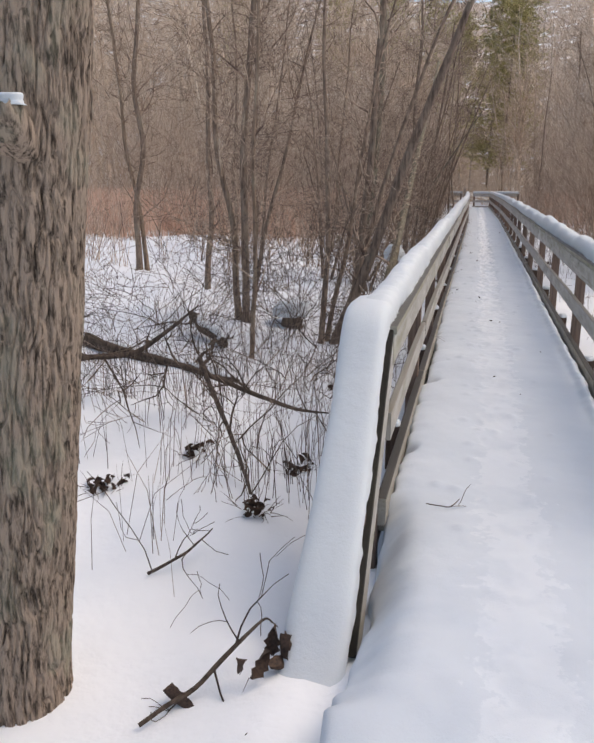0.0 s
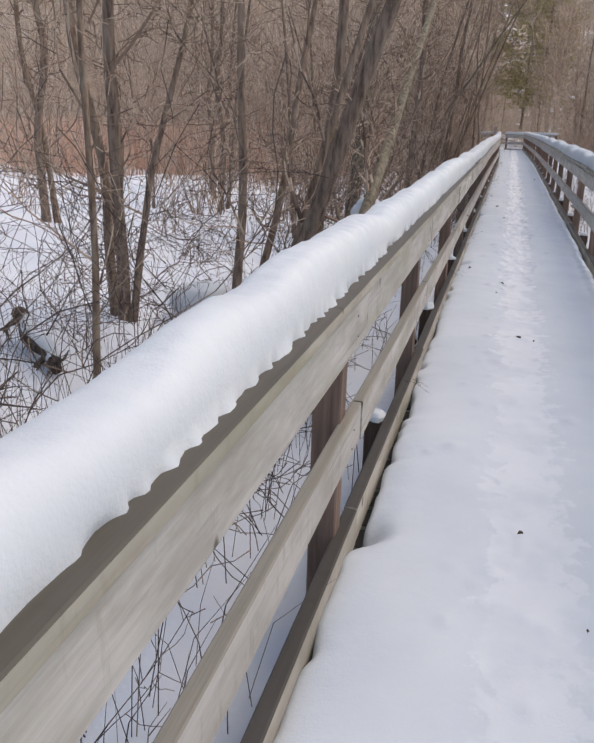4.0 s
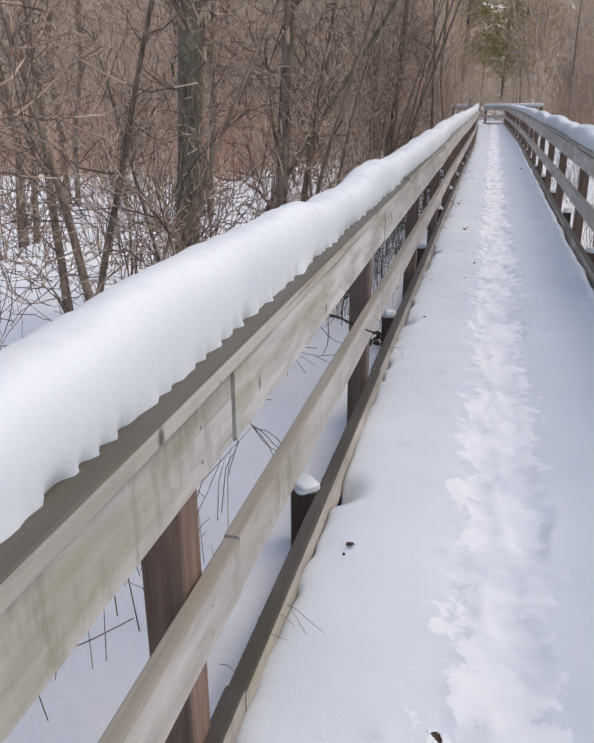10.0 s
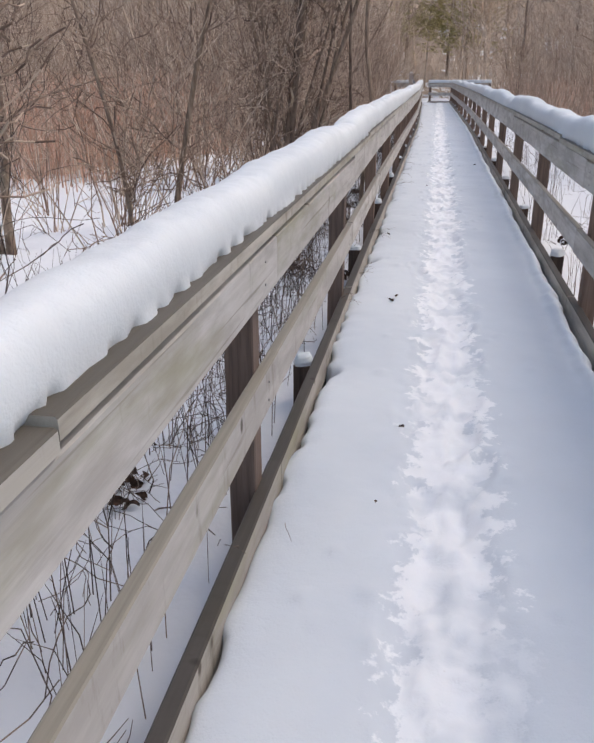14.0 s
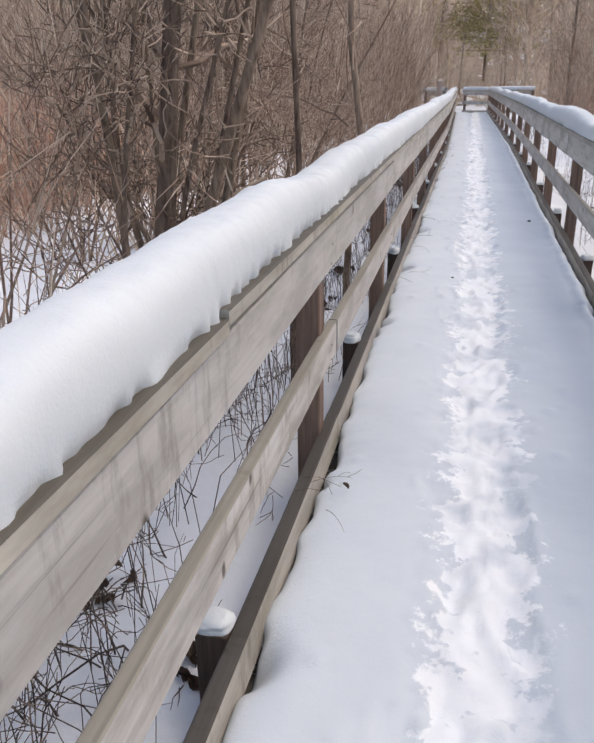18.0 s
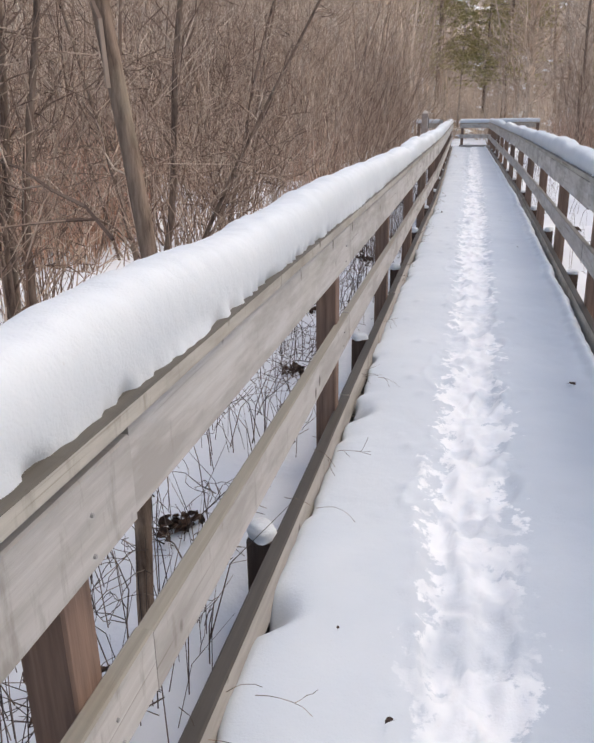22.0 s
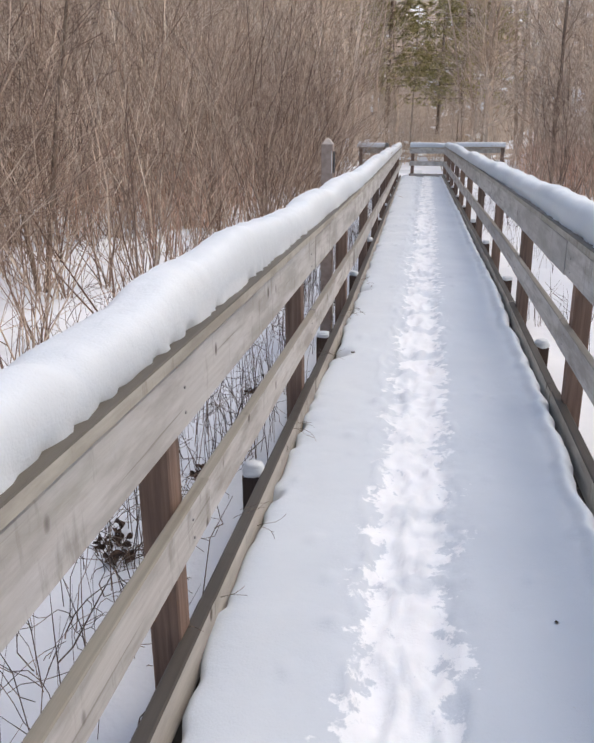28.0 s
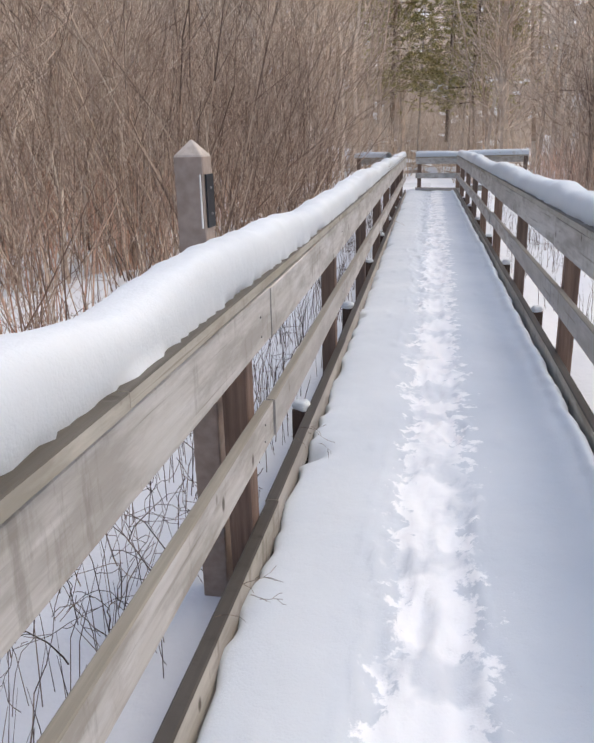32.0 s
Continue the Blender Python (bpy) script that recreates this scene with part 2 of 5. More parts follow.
def make_plain(name, a, b_col, scale=40, rough=0.6):
    m, nt, b = material(name, rough, 0, 0.3)
    n = noise_of(nt, place(nt, (1, 1, 1)), scale, 4)
    nt.links.new(ramp(nt, n, [(0.3, a), (0.7, b_col)]), b.inputs["Base Color"])
    bump(nt, b, n, 0.3, 0.003)
    return m


SNOW = make_snow()
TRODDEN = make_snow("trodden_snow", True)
GROUND = make_ground()
BOARD = make_board("weathered_board", (0.44, 0.42, 0.392), (0.61, 0.59, 0.56), (0.17, 0.145, 0.115))
MIDDLE = make_board("damp_middle_board", (0.42, 0.395, 0.365), (0.59, 0.565, 0.533), (0.16, 0.132, 0.10), (0.275, 0.253, 0.215), 0.6, 0.35)
CAP = make_board("wet_cap_board", (0.37, 0.342, 0.29), (0.485, 0.455, 0.395), (0.15, 0.125, 0.09), (0.076, 0.066, 0.054), 0.4, 0.75)
CURB = make_board("curb_timber", (0.40, 0.365, 0.315), (0.54, 0.50, 0.44), (0.12, 0.098, 0.072), (0.034, 0.029, 0.026))
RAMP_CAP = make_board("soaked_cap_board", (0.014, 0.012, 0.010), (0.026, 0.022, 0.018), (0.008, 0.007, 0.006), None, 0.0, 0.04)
POST = make_post("brown_post_wood")
STUB = make_post("dark_post_wood", 0.42)
MARKER = make_plain("marker_wood", (0.31, 0.243, 0.205), (0.415, 0.335, 0.285), 25, 0.75)
# Paler copy of the marker wood: skylight on the pyramid put into the colour.
MARKER_SKYLIT = make_plain("marker_skylit_wood", (0.40, 0.345, 0.30), (0.53, 0.47, 0.42), 40, 0.8)
OAK = make_bark("oak_bark", (0.055, 0.040, 0.030), (0.375, 0.288, 0.222), (0.35, 0.35, 0.255), 1.7, False, 0.09)
BARK = make_bark("grey_bark", (0.08, 0.055, 0.042), (0.31, 0.228, 0.175), (0.35, 0.305, 0.235))
MOSSY = make_bark("mossy_bark", (0.075, 0.062, 0.046), (0.27, 0.232, 0.175), (0.33, 0.335, 0.22))
DEAD_WOOD = make_bark("dead_wood", (0.025, 0.019, 0.016), (0.11, 0.082, 0.066), (0.15, 0.12, 0.10))
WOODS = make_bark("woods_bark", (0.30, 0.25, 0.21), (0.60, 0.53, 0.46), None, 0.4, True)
TWIG = make_stem("twigs", [(0.0, (0.11, 0.073, 0.057)), (0.6, (0.32, 0.23, 0.175)), (1.0, (0.55, 0.44, 0.34))])
# Twigs of the distant woods, bleached so that winter haze is painted into them.
HAZED_TWIG = make_stem("hazed_twigs", [(0.0, (0.45, 0.345, 0.26)), (0.5, (0.63, 0.505, 0.395)), (1.0, (0.80, 0.69, 0.57))])
DARK_TWIG = make_stem("dark_twigs", [(0.0, (0.05, 0.037, 0.031)), (0.6, (0.12, 0.09, 0.075)), (1.0, (0.30, 0.23, 0.18))])
SHRUB = make_stem("shrub_stems", [(0.0, (0.15, 0.092, 0.068)), (0.45, (0.37, 0.268, 0.205)), (0.8, (0.55, 0.43, 0.335)), (1.0, (0.72, 0.61, 0.49))])
# Shrub stem tones lightened for the thicket: painted distance haze.
HAZED_STEM = make_stem("hazed_stems", [(0.0, (0.25, 0.175, 0.13)), (0.45, (0.47, 0.36, 0.28)), (1.0, (0.74, 0.63, 0.51))])
REED = make_stem("reeds", [(0.0, (0.55, 0.32, 0.225)), (0.5, (0.73, 0.485, 0.36)), (1.0, (0.84, 0.66, 0.52))])
# Needle colour lightened and browned to carry the haze over the slope.
NEEDLE = make_stem("needles", [(0.0, (0.25, 0.225, 0.105)), (0.5, (0.44, 0.395, 0.18)), (1.0, (0.62, 0.55, 0.28))])
LEAF = make_plain("dead_leaf", (0.03, 0.02, 0.016), (0.10, 0.06, 0.042), 90, 0.7)
LITTER = make_plain("dark_litter", (0.02, 0.014, 0.011), (0.12, 0.07, 0.048), 45, 0.9)
WHITE_PLATE = make_plain("white_plate", (0.70, 0.70, 0.69), (0.78, 0.78, 0.77), 15, 0.45)
BLACK_PLATE = make_plain("black_plate", (0.022, 0.022, 0.025), (0.035, 0.035, 0.04), 15, 0.5)
STEEL = make_plain("bolt_steel", (0.25, 0.24, 0.23), (0.36, 0.35, 0.34), 200, 0.45)


# ---- mesh tools ----
def raw_mesh(name, verts, faces, mat, smooth=False):
    """A mesh from arrays of places and of equal-sided faces."""
    verts, faces = np.asarray(verts, np.float32), np.asarray(faces, np.int32)
    me = bpy.data.meshes.new(name)
    n, k = faces.shape
    me.vertices.add(len(verts))
    me.vertices.foreach_set("co", verts.ravel())
    me.loops.add(n * k)
    me.loops.foreach_set("vertex_index", faces.ravel())
    me.polygons.add(n)
    me.polygons.foreach_set("loop_start", np.arange(0, n * k, k, dtype=np.int32))
    me.update(calc_edges=True)
    me.polygons.foreach_set("use_smooth", np.full(n, smooth))
    me.materials.append(mat)
    return me


def part(name, me, parent=None, label="", loc=None):
    ob = new(name, me)
    if parent:
        ob.parent = parent
    if loc:
        ob.location = loc
    if label:
        ob["label"] = label
    return ob


def thing(name, label, category, group="", loc=(0, 0, 0), kind=""):
    ob = new(name)
    ob.location = loc
    ob.empty_display_size = 0.1
    return tagged(ob, label, category, group, kind)


def grid_faces(rows, cols):
    i = np.arange(rows - 1)[:, None] * cols + np.arange(cols - 1)[None, :]
    i = i.ravel()
    return np.stack([i, i + 1, i + cols + 1, i + cols], 1)


def smooth_noise(seed, u, v, wrap=0):
    """Soft lattice noise in -1..1 at the places u, v; wrap: the period in u."""
    table = np.random.RandomState(seed).uniform(-1, 1, (257, 257))
    iu, iv = np.floor(u).astype(int), np.floor(v).astype(int)
    fu, fv = u - iu, v - iv
    fu, fv = fu * fu * (3 - 2 * fu), fv * fv * (3 - 2 * fv)
    a, b = (iu % wrap, (iu + 1) % wrap) if wrap else (iu % 257, (iu + 1) % 257)
    c, d = iv % 257, (iv + 1) % 257
    return (table[a, c] * (1 - fu) + table[b, c] * fu) * (1 - fv) + (table[a, d] * (1 - fu) + table[b, d] * fu) * fv


def fractal(seed, u, v, octaves=3, gain=0.5):
    total, size = 0, 1
    for k in range(octaves):
        total = total + size * smooth_noise(seed + k, u * 2 ** k + 3.1 * k, v * 2 ** k + 7.7 * k)
        size *= gain
    return total


def tubes(segs, sides=3):
    """Tapered prisms, one for each (start, end, radius, radius)."""
    s = np.asarray(segs, float)
    p0, p1, r0, r1 = s[:, :3], s[:, 3:6], s[:, 6], s[:, 7]
    d = p1 - p0
    d /= np.maximum(np.linalg.norm(d, axis=1, keepdims=True), 1e-6)
    ref = np.where(np.abs(d[:, 2:3]) > 0.9, [[1.0, 0, 0]], [[0, 0, 1.0]])
    a = np.cross(d, ref)
    a /= np.linalg.norm(a, axis=1, keepdims=True)
    b = np.cross(d, a)
    th = np.arange(sides) * 2 * math.pi / sides
    ring = a[:, None, :] * np.cos(th)[None, :, None] + b[:, None, :] * np.sin(th)[None, :, None]
    v = np.stack([p0[:, None] + ring * r0[:, None, None], p1[:, None] + ring * r1[:, None, None]], 1)
    n = len(s)
    base = (np.arange(n) * 2 * sides)[:, None]
    k = np.arange(sides)[None, :]
    k2 = (k + 1) % sides
    f = np.stack([base + k, base + k2, base + sides + k2, base + sides + k], 2)
    return v.reshape(-1, 3), f.reshape(-1, 4)


def limb(path, radii, sides=12, seed=0, rough=0.06, furrow=0.0):
    """A continuous, uneven, closed-ended trunk or limb along a path."""
    path, radii = np.asarray(path, float), np.asarray(radii, float)
    n = len(path)
    d = np.gradient(path, axis=0)
    d /= np.linalg.norm(d, axis=1, keepdims=True)
    a = np.cross(d, np.array([0.3, 1.0, 0.1]))
    a /= np.linalg.norm(a, axis=1, keepdims=True)
    b = np.cross(d, a)
    th = np.arange(sides) * 2 * math.pi / sides
    along = np.concatenate([[0], np.cumsum(np.linalg.norm(np.diff(path, axis=0), axis=1))])
    tu, lv = np.meshgrid(th / (2 * math.pi), along)
    r = radii[:, None] * (1 + rough * smooth_noise(seed, tu * 6, lv * 5, 6) + rough * 0.5 * smooth_noise(seed + 1, tu * 12, lv * 12, 12))
    if furrow:
        warp = 0.7 * smooth_noise(seed + 2, tu * 10, lv * 9, 10)
        n1 = 62 if sides > 100 else 22
        net = np.abs(smooth_noise(seed + 3, tu * n1 + warp, lv * 8.0, n1))
        fine = np.abs(smooth_noise(seed + 5, tu * n1 * 2 + warp, lv * 16, n1 * 2))
        cross = np.abs(smooth_noise(seed + 4, tu * 30, lv * 15, 30))
        r = r - furrow * np.exp(-(net / 0.16) ** 2) - furrow * 0.35 * np.exp(-(fine / 0.2) ** 2) - furrow * 0.4 * np.exp(-(cross / 0.06) ** 2)
    v = path[:, None, :] + r[:, :, None] * (a[:, None, :] * np.cos(th)[None, :, None] + b[:, None, :] * np.sin(th)[None, :, None])
    i = np.arange(n - 1)[:, None] * sides + np.arange(sides)[None, :]
    j = np.arange(n - 1)[:, None] * sides + (np.arange(sides)[None, :] + 1) % sides
    f = np.stack([i, j, j + sides, i + sides], 2).reshape(-1, 4)
    return v.reshape(-1, 3), f


def joined(pieces):
    verts, faces, at = [], [], 0
    for v, f in pieces:
        verts.append(v)
        faces.append(f + at)
        at += len(v)
    return np.concatenate(verts), np.concatenate(faces)


def branchy(rng, out, start, way, length, radius, level, steps=5, wander=0.16, lift=0.05, kids=(4, 4, 3), spread=0.8, thin=0.55, least=0.0015):
    """Adds the segments of a branch and of all that grows from it."""
    p, d = np.array(start, float), np.array(way, float)
    d /= np.linalg.norm(d)
    r = radius
    for k in range(steps):
        d = d + rng.normal(0, wander, 3) + np.array([0, 0, lift])
        d /= np.linalg.norm(d)
        q = p + d * length / steps
        r2 = max(radius * (1 - 0.8 * (k + 1) / steps), least)
        out.append((*p, *q, r, r2))
        if level > 0:
            for _ in range(rng.poisson(kids[level - 1] / steps * (0.4 if k == 0 else 1.15))):
                side = rng.normal(0, 1, 3)
                side -= d * side.dot(d)
                side /= np.linalg.norm(side)
                w = d * (1 - spread * 0.5) + side * spread
                at = p + (q - p) * rng.uniform(0.2, 1)
                branchy(rng, out, at, w, length * rng.uniform(0.4, 0.7), max(r * thin, least), level - 1, max(3, steps - 1), wander * 1.15, lift, kids, spread, thin, least)
        p, r = q, r2


def scatter_mesh(variants, spots):
    """One mesh out of many turned and scaled copies: spots of (variant, x, y, z, turn, size)."""
    vs, fs, at = [], [], 0
    for k, x, y, z, turn, size in spots:
        v, f = variants[k]
        c, s = math.cos(turn) * size, math.sin(turn) * size
        w = np.empty_like(v)
        w[:, 0], w[:, 1], w[:, 2] = v[:, 0] * c - v[:, 1] * s + x, v[:, 0] * s + v[:, 1] * c + y, v[:, 2] * size + z
        vs.append(w)
        fs.append(f + at)
        at += len(v)
    return np.concatenate(vs), np.concatenate(fs)


# ---- the lie of the land ----
LEFT, RIGHT = -0.62, 0.745          # inner faces of the two railings
START, END = 1.55, 51.0             # where the level handrails begin and end


def bend(y):
    """The boardwalk drifts a little to the left towards its end."""
    return -0.25 * np.clip((np.asarray(y, float) - 33) / 18, 0, 1.2)


def ground_height(x, y):
    x, y = np.asarray(x, float), np.asarray(y, float)
    z = -0.31 + 0.10 * fractal(11, x / 5.0, y / 5.0, 3) + 0.085 * fractal(21, x / 0.8, y / 0.8, 3)
    away = np.where(x < 0, np.clip((-0.40 - x) / 0.25, 0, 1), np.clip((x - 1.0) / 1.6, 0, 1))
    bank = np.clip((2.4 - y) / 2.6, 0, 1)
    bank = bank * bank * (3 - 2 * bank)
    z = z + bank * ((1 - away) * 0.33 + away * 0.05)
    z = z + np.clip(-x - 2.0, 0, 4) * 0.045 * np.clip((16 - y) / 8, 0, 1)
    hill = np.clip(y + 0.25 * np.abs(x) - 76, 0, 400)
    return z + 0.37 * hill * np.clip(hill / 16, 0, 1) * np.clip(1.5 - hill / 240, 0.1, 1)


def stretches(*spans):
    out = [np.arange(a, b, step) for a, b, step in spans]
    return np.concatenate(out)


xs = stretches((-400, -60, 20), (-60, -14, 1.5), (-14, -6, 0.3), (-6, 4, 0.1), (4, 10, 0.3), (10, 60, 1.5), (60, 420, 20))
ys = stretches((-60, -6, 3), (-6, 14, 0.1), (14, 40, 0.16), (40, 60, 0.4), (60, 130, 1.5), (130, 460, 15))
gx, gy = np.meshgrid(xs, ys)
ground_me = raw_mesh("ground", np.stack([gx, gy, ground_height(gx, gy)], 2).reshape(-1, 3), grid_faces(len(ys), len(xs)), GROUND, True)
ground = tagged(new("ground", ground_me), "uneven snow over a frozen marsh, rising to a wooded slope", "ground", kind="structure")


# ---- snow on the deck, trodden along the middle ----
def deck_snow():
    cols = 96
    y = np.concatenate([np.arange(-7.0, 30, 0.024), np.arange(30, END + 1.2, 0.05)])
    s = np.linspace(0, 1, cols)
    s = s * s * (3 - 2 * s) * 0.35 + s * 0.65
    yy, ss = np.meshgrid(y, s, indexing="ij")
    left = -0.628 + 0.008 * smooth_noise(31, y / 0.22, y * 0) + 0.016 * smooth_noise(32, y / 0.07, y * 0) + 0.05 * np.clip(smooth_noise(33, y / 0.7, y * 0) - 0.35, 0, 1)
    right = 0.722 + 0.012 * smooth_noise(34, y / 0.25, y * 0) + 0.013 * smooth_noise(35, y / 0.08, y * 0)
    loose = np.clip((1.6 - y) / 1.2, 0, 1)
    open_left = np.clip((-0.3 - y) / 0.6, 0, 1)
    left, right = left - open_left * 0.7, right + loose * 0.5
    xx = left[:, None] + (right - left)[:, None] * ss
    wave = 0.013 * fractal(41, xx / 0.55, yy / 0.7, 2) + 0.0025 * fractal(44, xx / 0.12, yy / 0.13, 2)
    z = wave + 0.0
    # the trodden line, firmer and deeper further on
    mid = -0.03 + 0.035 * smooth_noise(51, yy / 2.2, yy * 0)
    worn = np.clip((yy - 1) / 12, 0.25, 1)
    z = z - 0.022 * worn * np.exp(-(((xx - mid) / 0.17) ** 4))
    rng = np.random.RandomState(5)
    step = 0
    at = 0.6
    rows_y = y
    while at < END - 0.3:
        for spare in range(4 if at > 9 else 1):
            fx = (0.08 if (step + spare) % 2 else -0.08) + rng.normal(0, 0.04) - 0.03
            fy = at + rng.normal(0, 0.07) + spare * 0.11
            turn = rng.normal(0, 0.16) + (0.12 if step % 2 else -0.12)
            lo, hi = np.searchsorted(rows_y, fy - 0.34), np.searchsorted(rows_y, fy + 0.34)
            u, v = xx[lo:hi] - fx, yy[lo:hi] - fy
            u, v = u * math.cos(turn) + v * math.sin(turn), -u * math.sin(turn) + v * math.cos(turn)
            sole = np.hypot(u / (0.055 + 0.012 * np.clip(v / 0.14, -1, 1)), v / 0.145)
            deep = rng.uniform(0.006, 0.017) * float(np.interp(fy, [4, 8, 14], [0.3, 0.4, 1.0]))
            z[lo:hi] -= deep / (1 + np.exp((sole - 1) * 6))
            z[lo:hi] += deep * 0.7 * np.exp(-((sole - 1.25) / 0.2) ** 2)
        step += 1
        at += rng.uniform(0.28, 0.4)
    # clods thrown out beside the line
    for _ in range(700):
        fy, fx = rng.uniform(1, END - 1), -0.03 + rng.normal(0, 0.2)
        size = rng.uniform(0.012, 0.035)
        lo, hi = np.searchsorted(rows_y, fy - 0.12), np.searchsorted(rows_y, fy + 0.12)
        z[lo:hi] += size * 0.5 * np.exp(-((xx[lo:hi] - fx) ** 2 + (yy[lo:hi] - fy) ** 2) / size ** 2)
    # melted hollows along the posts
    for k in range(20):
        fy, side = 2.3 + 2.38 * k + rng.normal(0, 0.5), 0.01
        size = rng.uniform(0.03, 0.075)
        z -= 0.09 * np.exp(-(((ss - side) * 1.26 / size) ** 2 + ((yy - fy) / (size * 1.2)) ** 2))
    edge = np.minimum(ss, 1 - ss) * 1.26
    z = z - np.where(ss < 0.5, 0.045, 0.03) * np.exp(-edge / 0.06)
    z = z + 0.045 * np.exp(-(((1 - ss) * 1.26 - 0.055) / 0.04) ** 2)
    z = z + 0.009 * fractal(46, xx / 0.035, yy / 0.04, 2) * worn ** 2 * np.exp(-(((xx - mid) / 0.19) ** 4))
    z = z - 0.15 * (np.clip((1.7 - yy) / 0.4, 0, 1) * np.clip((yy + 0.1) / 0.4, 0, 1)) * np.exp(-(ss * 1.26 / 0.09) ** 2)
    z = z + loose[:, None] * (0.02 + 0.016 * fractal(61, xx / 0.3, yy / 0.3, 3))
    z = z - np.exp(-(edge / 0.012) ** 2) * 0.02
    first, last = ss < 1e-6, ss > 1 - 1e-6
    z[first | last] -= 0.12
    z[yy > END + 1.0] -= 0.1
    z = z - 0.03 * np.clip((yy - 0.2) / 1.5, 0, 1)
    xx = xx + bend(yy)
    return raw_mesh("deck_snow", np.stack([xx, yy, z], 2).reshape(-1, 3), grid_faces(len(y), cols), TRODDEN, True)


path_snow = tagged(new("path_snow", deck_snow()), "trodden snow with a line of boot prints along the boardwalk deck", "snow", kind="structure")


# ---- timber ----
def beam(p, q, wide, high, mat, chamfer=0.005, up=(0, 0, 1), name="beam"):
    """A sawn timber from p to q, with eased edges: its origin lies at p."""
    p, q, up = Vector(p), Vector(q), Vector(up)
    d = (q - p).normalized()
    side = d.cross(up).normalized()
    up = side.cross(d).normalized()
    w, h, c = wide / 2, high / 2, chamfer
    prof = [(-w + c, -h), (w - c, -h), (w, -h + c), (w, h - c), (w - c, h), (-w + c, h), (-w, h - c), (-w, -h + c)]
    verts = [list(end + side * a + up * b - p) for end in (p, q) for a, b in prof]
    faces = [(k, (k + 1) % 8, 8 + (k + 1) % 8, 8 + k) for k in range(8)]
    faces += [(7, 6, 5, 4), (7, 4, 3, 0), (0, 3, 2, 1), (12, 13, 14, 15), (8, 11, 12, 15), (9, 10, 11, 8)]
    me = bpy.data.meshes.new(name)
    me.from_pydata(verts, [], faces)
    me.materials.append(mat)
    return me


def cap_top(y):
    """The height of the cap boards: wider boards carry them towards the far end."""
    return np.select([np.asarray(y) < 12.1, np.asarray(y) < 16.99], [0.890, 0.903], 0.921)


def settled(y, z):
    """How far the railing leans out at a height, along a stretch whose posts have settled."""
    return 0.02 * math.exp(-((y - 19.9) / 2.2) ** 2) * max(z, 0) / 0.8


